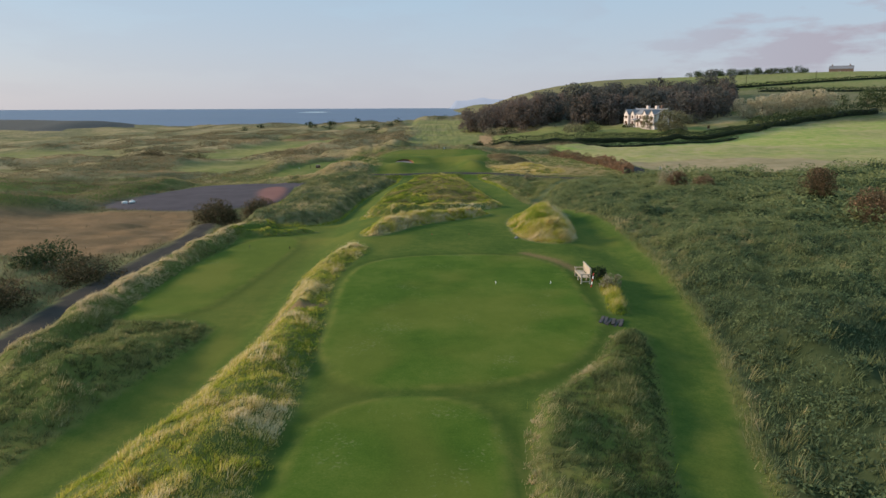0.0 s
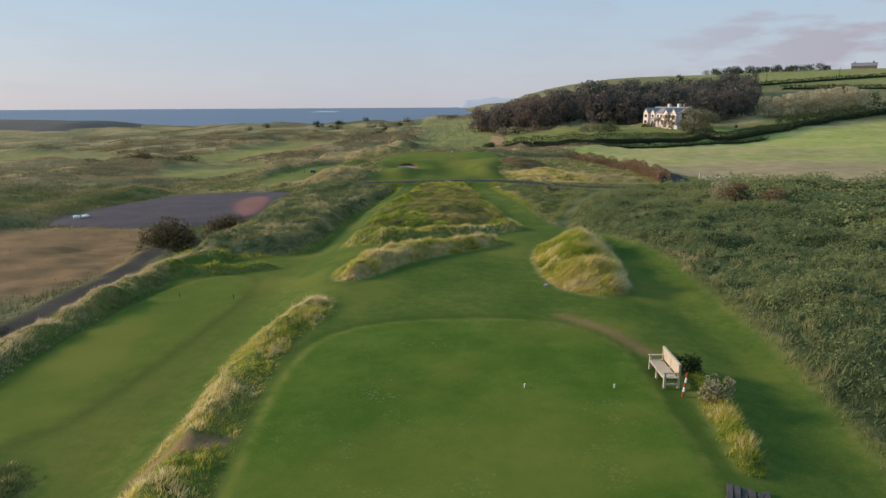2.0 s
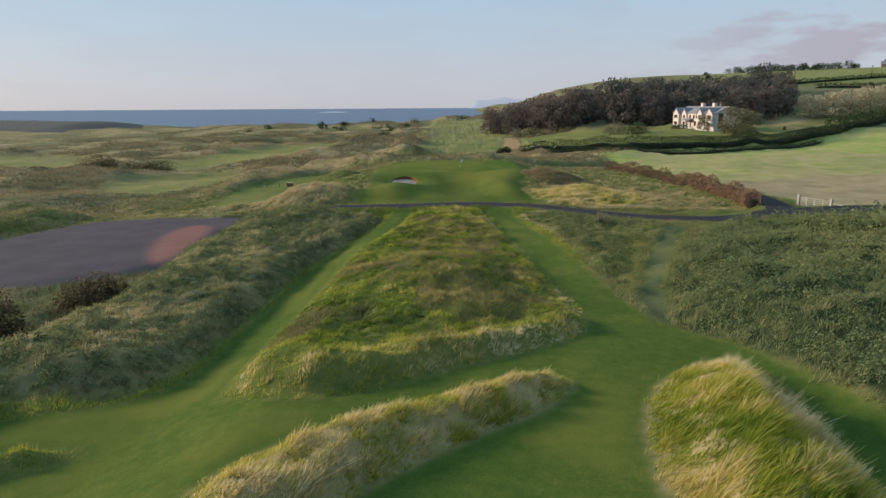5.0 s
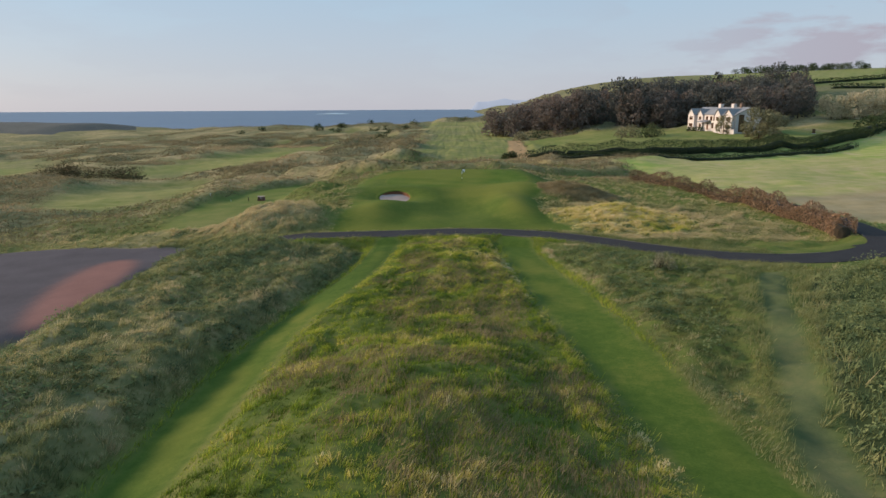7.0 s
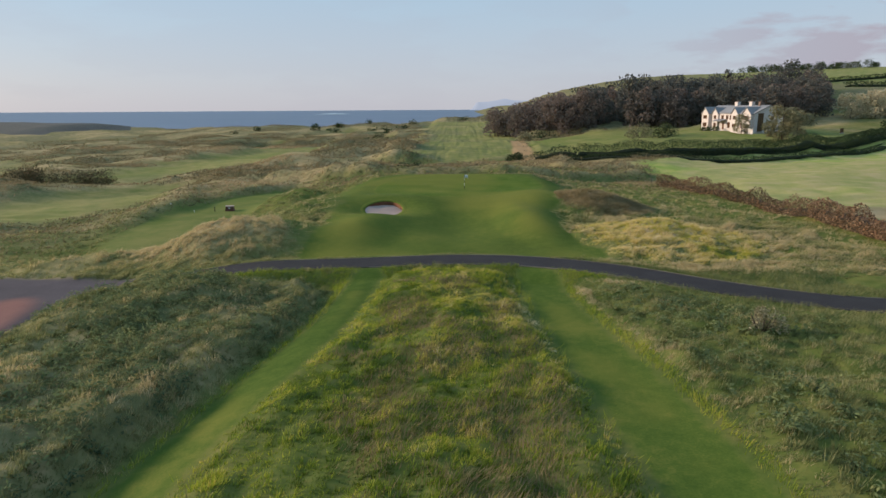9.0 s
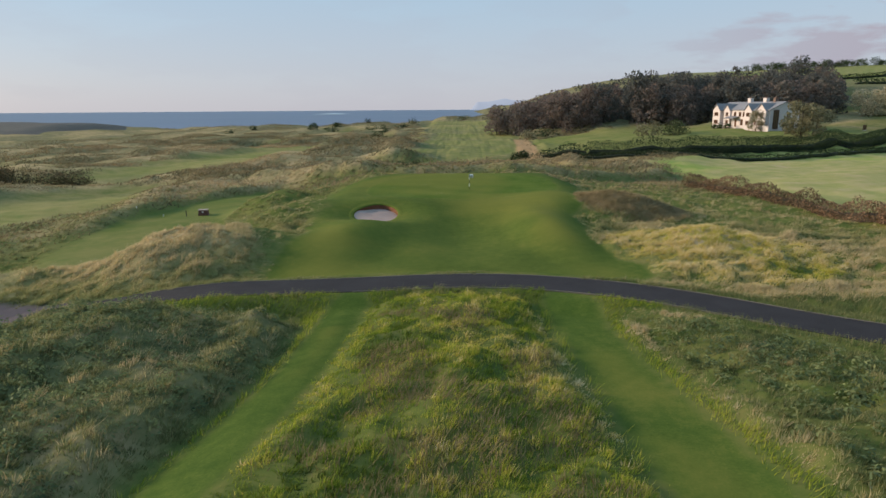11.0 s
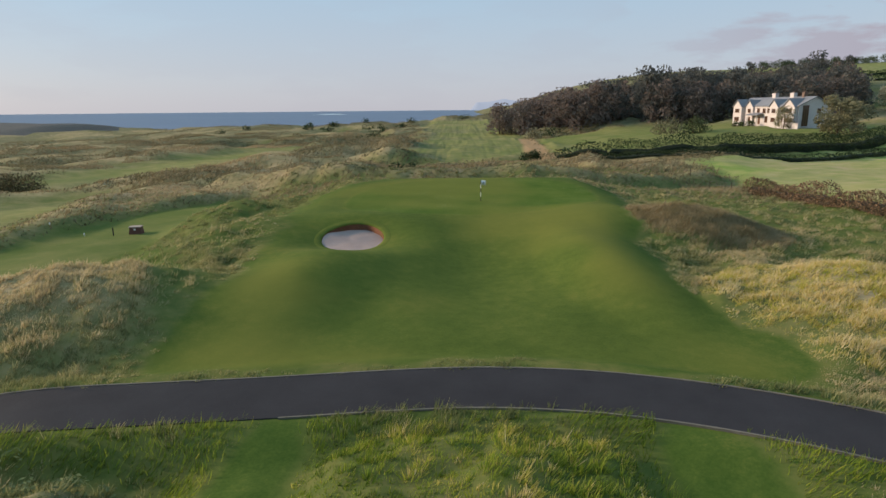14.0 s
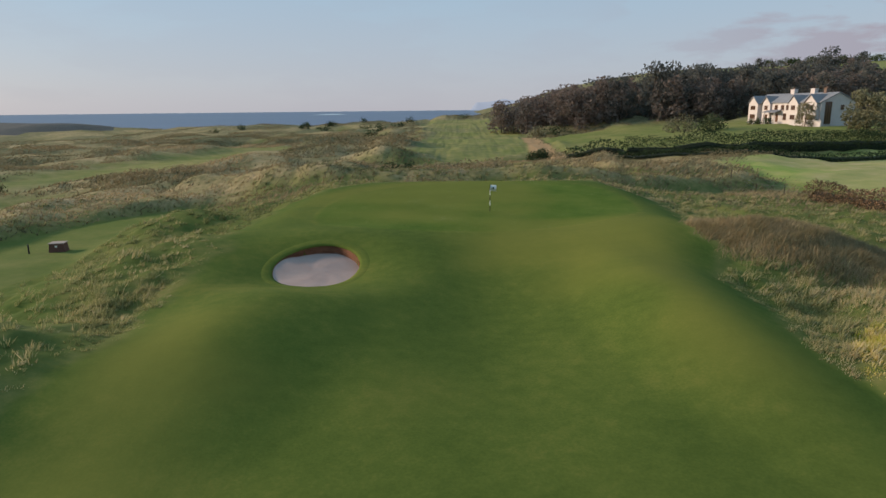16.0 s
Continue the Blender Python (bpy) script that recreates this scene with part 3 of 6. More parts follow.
cover = {
    "lush": np.maximum.reduce([0.7 * ss(400, 440, Y) * ss(40, 80, X) * ss(240, 170, X), far * ss(0.30, -0.40, crest) * 0.9 * (1 - lump(X, Y, -29, 109, 12, 8)), far * ss(0.53, 0.60, fbm(X, Y * 0.7, 18, 161, 3)), far * ss(0.52, 0.58, fbm(X, Y * 0.7, 26, 166, 3)) * ss(230, 280, Y), ss(-0.1, 0.4, inside(THICKET, X, Y)), 0.8 * ss(0, 1, inside(SHRUBS_L, X, Y)), 0.9 * ss(1.6, 0.8, along(TRACK, X, Y)), 0.7 * ss(-20, -24, X) * ss(112, 100, Y) * ss(0.40, 0.52, fbm(X, Y, 9, 77))]),
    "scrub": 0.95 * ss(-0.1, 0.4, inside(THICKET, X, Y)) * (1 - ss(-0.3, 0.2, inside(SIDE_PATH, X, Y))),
    "fair": np.maximum.reduce([ss(-3, 4, fair_d + 2.2 * jag) * (0.45 + 0.5 * ss(0.35, 0.6, fbm(X, Y, 22, 63, 3))), ss(-0.2, 0.4, inside(FAR_TEE, X, Y)), ss(-2, 4, inside(GARDEN, X, Y))]),
    "mown": np.maximum.reduce([ss(-0.15, 0.3, mown_d) * (1 - 0.5 * ss(-0.2, 0.4, inside(FAR_TEE, X, Y))), 0.6 * ss(-0.6, 0.3, inside(SIDE_PATH, X, Y)), 0.6 * ss(1.9, 0.8, along(FOOTPATH, X, Y)), 0.25 * ss(-2, 4, inside(GARDEN, X, Y))]),
    "collar": 0.55 * np.exp(-((fine_d + 0.45) / 0.32) ** 2) * (Y < 60),
    "fine": ss(-0.12, 0.15, fine_d),
    "edge": np.exp(-((fine_d - 0.05) / 0.16) ** 2) * 0.6,
    "field": np.maximum(ss(-3, 2, inside(FIELD_R, X, Y)), 0.45 * ss(500, 560, Y) * ss(170, 240, X)),
    # drier patches; yellower shoulders and greener hollow put the low sunlight into colour
    "dry_lit": ss(-0.5, 2, inside(APRON, X, Y)) * (1 - 0.5 * ss(-0.5, 0.5, fine_d)) * 0.16 + 0.50 * ss(0.40, 0.66, fbm(X, Y, 8, 91, 3) + 0.14 * lump(X, Y, -8.5, 115, 5, 10) + 0.10 * lump(X, Y, 7, 117, 4, 9) - 0.12 * lump(X, Y, 1, 119, 6, 9)) * ss(-0.5, 2, inside(APRON, X, Y)) + 0.35 * ss(0.5, 0.7, fbm(X, Y, 5, 93, 3)) * ss(0, 1, mown_d) * (Y < 100) + 0.30 * ss(-8, -11, X) * ss(0, 1, mown_d) * (Y < 60),
    "dry": np.clip(far * ss(0.05, 0.6, crest) + ss(-1, 1, inside(MOUND_A, X, Y)) + ss(-1, 1, inside(MOUND_B, X, Y)) + lump(X, Y, 15.3, 114, 7, 8) + lump(X, Y, 14, 128, 6, 6) + lump(X, Y, -17, 113, 9, 9) + 0.8 * lump(X, Y, -29, 109, 10, 7) + 0.5 * ss(6, 1, along(np.array([(-37, 132), (-36, 146), (-34, 160)]), X, Y)), 0, 1),
    "sandy": np.maximum.reduce([ss(-2, 2, inside(SANDY, X, Y)), 0.9 * ss(0.05, 0.4, lump(X, Y, -7.0, 29.8, 2.1, 0.6, 25)), 0.7 * ss(0.55, 0.1, along(np.array([(5.6, 41.0), (7.2, 39.2), (8.1, 36.6)]), X, Y))]),
    "stubble": 0.85 * ss(-1, 4, inside(FIELD_R, X, Y)) * np.maximum(ss(0.05, 0.35, lump(X, Y, 58, 119, 42, 22, 8) + 0.4 * (fbm(X * 0.4, Y, 12, 96, 3) - 0.5)), 0.45 * ss(0.52, 0.64, fbm(X * 0.5, Y, 26, 95, 3))),
    "pale": ss(3.3, 2.2, along(SAND_TRACK, X, Y)),
    "bare": np.maximum.reduce([ss(-0.8, 0.4, inside(YARD, X, Y)), 0.32 * ss(-0.5, 0.4, inside(SIDE_PATH, X, Y))]),
    "tarred": 0.9 * ss(1.25, 0.7, along(TRACK, X, Y) + 0.7 * (fbm(X, Y, 1.5, 97, 2) - 0.5)),
    "red": ss(-0.6, 0.8, inside(RED, X, Y)),
}
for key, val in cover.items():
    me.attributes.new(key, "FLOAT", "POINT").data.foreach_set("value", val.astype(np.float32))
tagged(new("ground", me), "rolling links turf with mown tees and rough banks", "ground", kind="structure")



def level(x, y):
    """The ground's height, read off its sheet."""
    x, y = np.asarray(x, float), np.asarray(y, float)
    i, j = np.clip(np.searchsorted(gx, x) - 1, 0, nx - 2), np.clip(np.searchsorted(gy, y) - 1, 0, ny - 2)
    u, v = (x - gx[i]) / (gx[i + 1] - gx[i]), (y - gy[j]) / (gy[j + 1] - gy[j])
    zz = Z.reshape(ny, nx)
    return (zz[j, i] * (1 - u) + zz[j, i + 1] * u) * (1 - v) + (zz[j + 1, i] * (1 - u) + zz[j + 1, i + 1] * u) * v


def ground_z(x, y):
    return float(level(np.array([x]), np.array([y]))[0])


# sea
m_sea, n, l, b = material("sea_water", 0.35)
tc = n.new("ShaderNodeTexCoord").outputs["Object"]
l.new(ramp(n, l, noise_node(n, l, 0.004, 4, 0.6, tc), (0.35, (0.034, 0.052, 0.115)), (0.65, (0.050, 0.068, 0.14))), b.inputs["Base Color"])
bump(n, l, b, noise_node(n, l, 0.25, 4, 0.7, tc), 0.3, 0.4)
sx, sy = np.linspace(-4200, 4200, 41), np.linspace(300, 4900, 41)
SX, SY = np.meshgrid(sx, sy)
ii, jj = np.meshgrid(np.arange(40), np.arange(40))
a0 = (jj * 41 + ii).ravel()
tagged(new("water", numpy_mesh("water", np.stack([SX.ravel(), SY.ravel(), np.full(SX.size, SEA)], 1), np.stack([a0, a0 + 1, a0 + 42, a0 + 41], 1), m_sea)),
       "calm blue-grey sea reaching to the horizon", "sea", kind="structure")
m_foam = plain("foam", (0.55, 0.6, 0.63), (0.75, 0.78, 0.8), 0.2)
bm = bmesh.new()
fx = np.linspace(-485, -385, 40)
up = [bm.verts.new((x, 2300 + 12 * math.sin(i * 0.7), SEA + 0.6 + 2.4 * math.sin(math.pi * i / 39) * (0.7 + 0.3 * math.sin(i * 1.7)))) for i, x in enumerate(fx)]
dn = [bm.verts.new((x, 2200 - 10 * math.sin(i * 1.1), SEA + 0.6)) for i, x in enumerate(fx)]
for i in range(39):
    bm.faces.new((dn[i], dn[i + 1], up[i + 1], up[i]))
tagged(new("breaking_waves", bm_mesh("breaking_waves", bm, m_foam)), "thin white line of surf on the sea", "surf", kind="stuff")


def headland(name, x0, x1, y, top, seed, mat, label):
    """A far ridge of land standing in the sea."""
    us, vs = np.linspace(0, 1, 90), np.linspace(-1, 1, 13)
    U, V = np.meshgrid(us, vs)
    x = x0 + U * (x1 - x0)
    h = top * (ss(0, 0.07, U) * 0.8 + 0.2 * ss(0.1, 0.3, U)) * ss(1.0, 0.85, U) * (1 - V * V)
    h = h * (0.8 + 0.4 * fbm(x, V * 60, (x1 - x0) * 0.12 if x1 > x0 else (x0 - x1) * 0.12, seed))
    ii, jj = np.meshgrid(np.arange(89), np.arange(12))
    a = (jj * 90 + ii).ravel()
    me = numpy_mesh(name, np.stack([x.ravel(), (y + V * abs(x1 - x0) * 0.16).ravel(), (SEA - 1 + h).ravel()], 1), np.stack([a, a + 1, a + 91, a + 90], 1), mat, smooth=True)
    tagged(new(name, me), label, "headland", kind="structure")


m_scrub = plain("dark_scrub", (0.050, 0.052, 0.050), (0.085, 0.082, 0.076), 0.15, rel=0.6, dist=1.0)
# haze over the distant cliff put into its material as a pale blue glow
m_haze_cliff = plain("far_cliff_haze", (0.05, 0.055, 0.065), (0.06, 0.065, 0.075), 0.01)
m_haze_cliff.node_tree.nodes["Principled BSDF"].inputs["Emission Color"].default_value = (0.36, 0.40, 0.50, 1)
m_haze_cliff.node_tree.nodes["Principled BSDF"].inputs["Emission Strength"].default_value = 0.85
headland("backdrop_1", -325, -1100, 690, 12.5, 3, m_scrub, "dark scrub-covered headland along the shore")
headland("backdrop_2", 60, 900, 4500, 66, 5, m_haze_cliff, "cliff headland far across the water, glowing pale blue as haze")


# ---- road with its pale edging ----
def smooth_line(p, times=3):
    p = np.array(p, float)
    for _ in range(times):
        q = np.stack([p[:-1] * 0.75 + p[1:] * 0.25, p[:-1] * 0.25 + p[1:] * 0.75], 1).reshape(-1, 2)
        p = np.vstack([p[:1], q, p[-1:]])
    return p


def ribbon(bm, line, off0, off1, z0, z1):
    """A band along a line between two side offsets: top at z1 and skirts to z0 over the ground's level under the line."""
    d = np.gradient(line, axis=0)
    nrm = np.stack([-d[:, 1], d[:, 0]], 1) / np.linalg.norm(d, axis=1)[:, None]
    lev = level(line[:, 0], line[:, 1])
    rows = []
    for i in range(len(line)):
        p0, p1 = line[i] + nrm[i] * off0, line[i] + nrm[i] * off1
        rows.append([bm.verts.new((*p, lev[i] + z)) for p, z in ((p0, z0), (p0, z1), (p1, z1), (p1, z0))])
    for r, s in zip(rows[:-1], rows[1:]):
        for k in range(3):
            bm.faces.new((r[k], r[k + 1], s[k + 1], s[k]))
    return bm


road_line = smooth_line(ROAD)
m_tar, n, l, b = material("asphalt", 0.95)
b.inputs["Specular IOR Level"].default_value = 0.08
tc = n.new("ShaderNodeTexCoord").outputs["Object"]
f = mix(n, l, 0.5, noise_node(n, l, 0.7, 5, 0.6, tc), noise_node(n, l, 30, 4, 0.7, tc))
l.new(ramp(n, l, f, (0.3, (0.028, 0.026, 0.029)), (0.7, (0.050, 0.047, 0.051))), b.inputs["Base Color"])
bump(n, l, b, noise_node(n, l, 60, 3, 0.7, tc), 0.4, 0.01)
m_kerb = plain("weathered_concrete", (0.11, 0.095, 0.075), (0.21, 0.18, 0.145), 5.0)
road = tagged(new("road", bm_mesh("road", ribbon(bmesh.new(), road_line, -1.25, 1.25, -0.2, 0.03), m_tar)), "narrow dark asphalt road with pale concrete edging", "road", kind="structure")
part("forecourt", ribbon(bmesh.new(), smooth_line(FORECOURT, 2), -1.9, 1.9, -0.2, 0.034), m_tar, road)
part("kerb", ribbon(bmesh.new(), road_line[10:100], 1.25, 1.31, -0.2, 0.05), m_kerb, road, "pale concrete edging strip")
part("kerb", ribbon(bmesh.new(), road_line[30:75], -1.31, -1.25, -0.2, 0.05), m_kerb, road, "pale concrete edging strip")

# ---- bunker ----
bx, by, ba, bb = BUNKER
m_sand, n, l, b = material("bunker_sand", 0.95)
tc = n.new("ShaderNodeTexCoord").outputs["Object"]
f = mix(n, l, 0.5, noise_node(n, l, 1.2, 4, 0.6, tc), noise_node(n, l, 25, 4, 0.7, tc))
l.new(ramp(n, l, f, (0.3, (0.30, 0.215, 0.195)), (0.7, (0.40, 0.30, 0.27))), b.inputs["Base Color"])
bump(n, l, b, noise_node(n, l, 18, 3, 0.6, tc), 0.4, 0.02)
m_sod = plain("sod_wall", (0.13, 0.055, 0.03), (0.28, 0.12, 0.065), 9.0, rel=0.8, dist=0.03)


def rim(k, e=1.0):
    a = 2 * math.pi * k / 72
    return bx + ba * e * math.cos(a), by + bb * e * math.sin(a)


def turf_ring(e):
    """The turf's height round the rim."""
    px, py = np.array([rim(k, e) for k in range(72)]).T
    return height(px, py)


lip_z = turf_ring(1.03)
wall = [0.03 + 0.36 * float(ss(-0.35, 0.85, math.cos(2 * math.pi * k / 72 - 1.15))) for k in range(72)]
sand_z = [z - w for z, w in zip(lip_z, wall)]
mid_z = sum(sand_z) / 72
bunker = thing("sand_bunker", Matrix.Identity(4), "oval sand bunker with a reddish stacked-turf face", "bunker")
bm = bmesh.new()
rows = [[bm.verts.new((*rim(k, e), mid_z + (sand_z[k] - mid_z) * e - 0.07 * (1 - e * e) + 0.010 * math.sin(k * 0.8 + e * 9))) for k in range(72)] for e in (0.985, 0.85, 0.65, 0.45, 0.2)]
for r, s in zip(rows[:-1], rows[1:]):
    for k in range(72):
        bm.faces.new((r[k], r[(k + 1) % 72], s[(k + 1) % 72], s[k]))
bm.faces.new(rows[-1])
part("sand", bm, m_sand, bunker, "pale raked sand", True)
for course in range(5):
    bm = bmesh.new()
    lo, hi = course / 5, (course + 1) / 5
    rows = []
    for e, h in ((0.97 + 0.006 * course, lo), (0.985 + 0.006 * course, lo), (0.985 + 0.006 * course, hi - 0.03), (0.975 + 0.006 * course, hi)):
        rows.append([bm.verts.new((*rim(k, e + 0.004 * math.sin(k * 5.1 + course)), sand_z[k] - 0.04 + (wall[k] + 0.03) * h)) for k in range(72)])
    for r, s in zip(rows[:-1], rows[1:]):
        for k in range(72):
            bm.faces.new((r[k], r[(k + 1) % 72], s[(k + 1) % 72], s[k]))
    part("sod_course", bm, m_sod, bunker)
bm = bmesh.new()
rows = [[bm.verts.new((*rim(k, e), zt + h)) for k, zt in enumerate(turf_ring(max(e, 1.01)))] for e, h in ((0.995, -0.06), (0.998, 0.005), (1.06, 0.022), (1.14, 0.022), (1.22, 0.006), (1.30, -0.04))]
for r, s in zip(rows[:-1], rows[1:]):
    for k in range(72):
        bm.faces.new((r[k], r[(k + 1) % 72], s[(k + 1) % 72], s[k]))
lip = part("turf_lip", bm, turf, bunker, "rounded green turf lip", True)
for key, val in (("mown", 1.0), ("dry_lit", 0.25)):
    lip.data.attributes.new(key, "FLOAT", "POINT").data.foreach_set("value", np.full(len(lip.data.vertices), val, np.float32))

# ---- vegetation ----
GRASS = ((0.0, (0.055, 0.085, 0.018)), (0.3, (0.155, 0.225, 0.028)), (0.52, (0.345, 0.375, 0.046)), (0.72, (0.54, 0.435, 0.120)), (0.88, (0.66, 0.52, 0.26)), (1.0, (0.76, 0.64, 0.42)))
LEAF = ((0.0, (0.066, 0.090, 0.052)), (0.4, (0.140, 0.180, 0.084)), (0.75, (0.245, 0.270, 0.112)), (1.0, (0.36, 0.34, 0.15)))
m_grass = leafy("grass_blades", *GRASS, glow=0.5)
m_leaf = leafy("undergrowth_leaves", *LEAF, glow=0.38)
m_pine = leafy("pine_needles", (0.0, (0.066, 0.072, 0.070)), (0.5, (0.118, 0.118, 0.104)), (0.8, (0.165, 0.138, 0.120)), (1.0, (0.225, 0.165, 0.138)), glow=0.38)
m_gorse = leafy("gorse_twigs", (0.0, (0.040, 0.045, 0.022)), (0.45, (0.10, 0.085, 0.045)), (0.8, (0.25, 0.155, 0.095)), (1.0, (0.40, 0.25, 0.16)), glow=0.25)
m_hedge = leafy("hedge_leaves", (0.0, (0.022, 0.036, 0.018)), (0.6, (0.055, 0.078, 0.032)), (1.0, (0.12, 0.13, 0.06)), glow=0.25)
m_olive = leafy("pale_foliage", (0.0, (0.07, 0.075, 0.045)), (0.6, (0.24, 0.22, 0.13)), (1.0, (0.50, 0.43, 0.29)), glow=0.3)
m_dune = leafy("dune_marram", (0.0, (0.080, 0.080, 0.050)), (0.4, (0.170, 0.150, 0.084)), (0.7, (0.300, 0.230, 0.135)), (1.0, (0.42, 0.32, 0.19)), glow=0.35)
m_heath = leafy("heather_tips", (0.0, (0.14, 0.130, 0.060)), (0.5, (0.27, 0.21, 0.115)), (1.0, (0.45, 0.34, 0.20)), glow=0.35)
m_links = leafy("links_rough", (0.0, (0.070, 0.088, 0.038)), (0.35, (0.180, 0.200, 0.080)), (0.6, (0.335, 0.310, 0.145)), (0.8, (0.52, 0.41, 0.235)), (1.0, (0.58, 0.47, 0.30)), glow=0.45)
m_bark = plain("bark", (0.045, 0.032, 0.024), (0.10, 0.075, 0.055), 5.0, rel=0.7, dist=0.03)


def tabled(f, x, y, step=0.25):
    """f(x, y) at many places, read off an even table of it."""
    if len(x) < 3000:
        return f(x, y)
    u0, v0 = x.min(), y.min()
    us, vs = np.arange(u0, x.max() + 2 * step, step), np.arange(v0, y.max() + 2 * step, step)
    U, V = np.meshgrid(us, vs)
    tab = np.asarray(f(U.ravel(), V.ravel())).reshape(U.shape)
    p, q = (x - u0) / step, (y - v0) / step
    i, j = p.astype(int), q.astype(int)
    p, q = p - i, q - j
    return (tab[j, i] * (1 - p) + tab[j, i + 1] * p) * (1 - q) + (tab[j + 1, i] * (1 - p) + tab[j + 1, i + 1] * p) * q


def spread(x0, y0, x1, y1, per_m2, keep):
    """Even random places in a rectangle where keep(x, y), from 0 to 1, allows them."""
    k = int((x1 - x0) * (y1 - y0) * per_m2)
    x, y = rng.uniform(x0, x1, k), rng.uniform(y0, y1, k)
    ok = rng.random(k) < tabled(keep, x, y, max(0.25, 1.2 / math.sqrt(per_m2)))
    return x[ok], y[ok]


def blades(name, x, y, h, w, tint, label, mat=None, lean=(0.32, 0.10), category="grass", wild=0.32, swirl=1.0):
    """Leaning grass blades, one mesh; neighbours lie the same way."""
    k = len(x)
    z = level(x, y) - 0.03
    a = rng.uniform(0, 2 * math.pi, k)
    sx, sy = np.cos(a) * w / 2, np.sin(a) * w / 2
    comb = swirl * (vnoise(x, y, 0.8, 211) - 0.5), swirl * (vnoise(x, y, 0.8, 217) - 0.5)
    lx, ly = h * (lean[0] + comb[0] + rng.normal(0, wild, k)), h * (lean[1] + comb[1] + rng.normal(0, wild, k))
    v = np.empty((k, 3, 3))
    v[:, 0] = np.stack([x - sx, y - sy, z], 1)
    v[:, 1] = np.stack([x + sx, y + sy, z], 1)
    v[:, 2] = np.stack([x + lx, y + ly, z + h], 1)
    f = np.arange(k * 3).reshape(-1, 3)
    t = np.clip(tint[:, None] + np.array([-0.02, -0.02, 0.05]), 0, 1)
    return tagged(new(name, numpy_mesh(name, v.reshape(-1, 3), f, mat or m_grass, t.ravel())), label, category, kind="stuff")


def tussocks(name, cx, cy, per, radius, h, w, tint, label, mat=None, lean=(0.32, 0.10), category="grass", fray=0.07, heads=0.05):
    """Tufts of grass about the centres: blades spread outwards, each tuft leans and is tinted as one."""
    k = len(cx)
    a, out = rng.uniform(0, 2 * math.pi, (k, per)), np.sqrt(rng.random((k, per)))
    h, w, radius, tint = (np.broadcast_to(v, (k,))[:, None] for v in (h, w, radius, tint))
    x, y = cx[:, None] + radius * out * np.cos(a), cy[:, None] + radius * out * np.sin(a)
    z = tabled(level, x.ravel(), y.ravel(), 0.3).reshape(k, per) - 0.03
    head = rng.random((k, per)) < heads
    hh = h * (1.05 - 0.5 * out ** 2) * rng.uniform(0.6, 1.15, (k, per)) * np.where(head, 1.25, 1.0)
    own = rng.normal(0, 0.20, (2, k, 1))
    lx = hh * (lean[0] + own[0] + 0.6 * out * np.cos(a) + rng.normal(0, 0.15, (k, per)))
    ly = hh * (lean[1] + own[1] + 0.6 * out * np.sin(a) + rng.normal(0, 0.15, (k, per)))
    b = rng.uniform(0, math.pi, (k, per))
    sx, sy = np.cos(b) * w / 2, np.sin(b) * w / 2
    v = np.stack([np.stack([x - sx, y - sy, z], 2), np.stack([x + sx, y + sy, z], 2), np.stack([x + lx, y + ly, z + hh], 2)], 2)
    t = tint + rng.normal(0, fray, (k, per)) + np.where(head, 0.2, 0.0)
    # strawy tip, darker foot: the shade inside a tuft put into the tint
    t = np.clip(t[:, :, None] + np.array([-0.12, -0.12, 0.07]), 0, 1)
    f = np.arange(k * per * 3).reshape(-1, 3)
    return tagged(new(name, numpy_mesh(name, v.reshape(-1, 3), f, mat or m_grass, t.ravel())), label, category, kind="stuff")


def plants(name, cx, cy, per, radius, h, leaf, tint, label, mat=None):
    """Leafy plants: each a dome of leaves that face outwards."""
    k = len(cx)
    d = rng.normal(0, 1, (k, per, 3))
    d[:, :, 2] = np.abs(d[:, :, 2]) + 0.15
    d /= np.linalg.norm(d, axis=2)[:, :, None]
    radius, h, tint = (np.broadcast_to(v, (k,))[:, None] for v in (radius, h, tint))
    q = rng.uniform(0.7, 1.06, (k, per))
    c = np.stack([cx[:, None] + d[:, :, 0] * q * radius, cy[:, None] + d[:, :, 1] * q * radius, level(cx, cy)[:, None] - 0.05 + d[:, :, 2] * q * h], 2)
    # leaves on the dome's top lighter: skylight put into the tint
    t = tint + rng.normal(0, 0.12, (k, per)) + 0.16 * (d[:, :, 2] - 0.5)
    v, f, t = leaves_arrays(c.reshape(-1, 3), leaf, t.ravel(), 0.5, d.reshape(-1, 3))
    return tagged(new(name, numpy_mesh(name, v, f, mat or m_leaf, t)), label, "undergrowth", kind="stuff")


def leaves_arrays(c, size, tint, up=0.5, way=None):
    """Folded four-cornered leaves about the places c."""
    k = len(c)
    nrm = rng.normal(0, 1, (k, 3))
    nrm[:, 2] = np.abs(nrm[:, 2]) + up
    if way is not None:
        nrm = 0.45 * nrm + way
    nrm /= np.linalg.norm(nrm, axis=1)[:, None]
    u = np.cross(nrm, rng.normal(0, 1, (k, 3)))
    u /= np.linalg.norm(u, axis=1)[:, None] + 1e-9
    s = np.cross(nrm, u)
    size = np.broadcast_to(size, (k,))[:, None] * rng.uniform(0.6, 1.3, (k, 1))
    v = np.stack([c - u * size * 0.6, c + s * size * 0.28 + nrm * size * 0.08, c + u * size * 0.6, c - s * size * 0.28 + nrm * size * 0.08], 1)
    i = np.arange(k)[:, None] * 4
    f = np.concatenate([i + [0, 1, 2], i + [0, 2, 3]], 1).reshape(-1, 3)
    return v.reshape(-1, 3), f, np.repeat(np.clip(tint, 0, 1), 4)


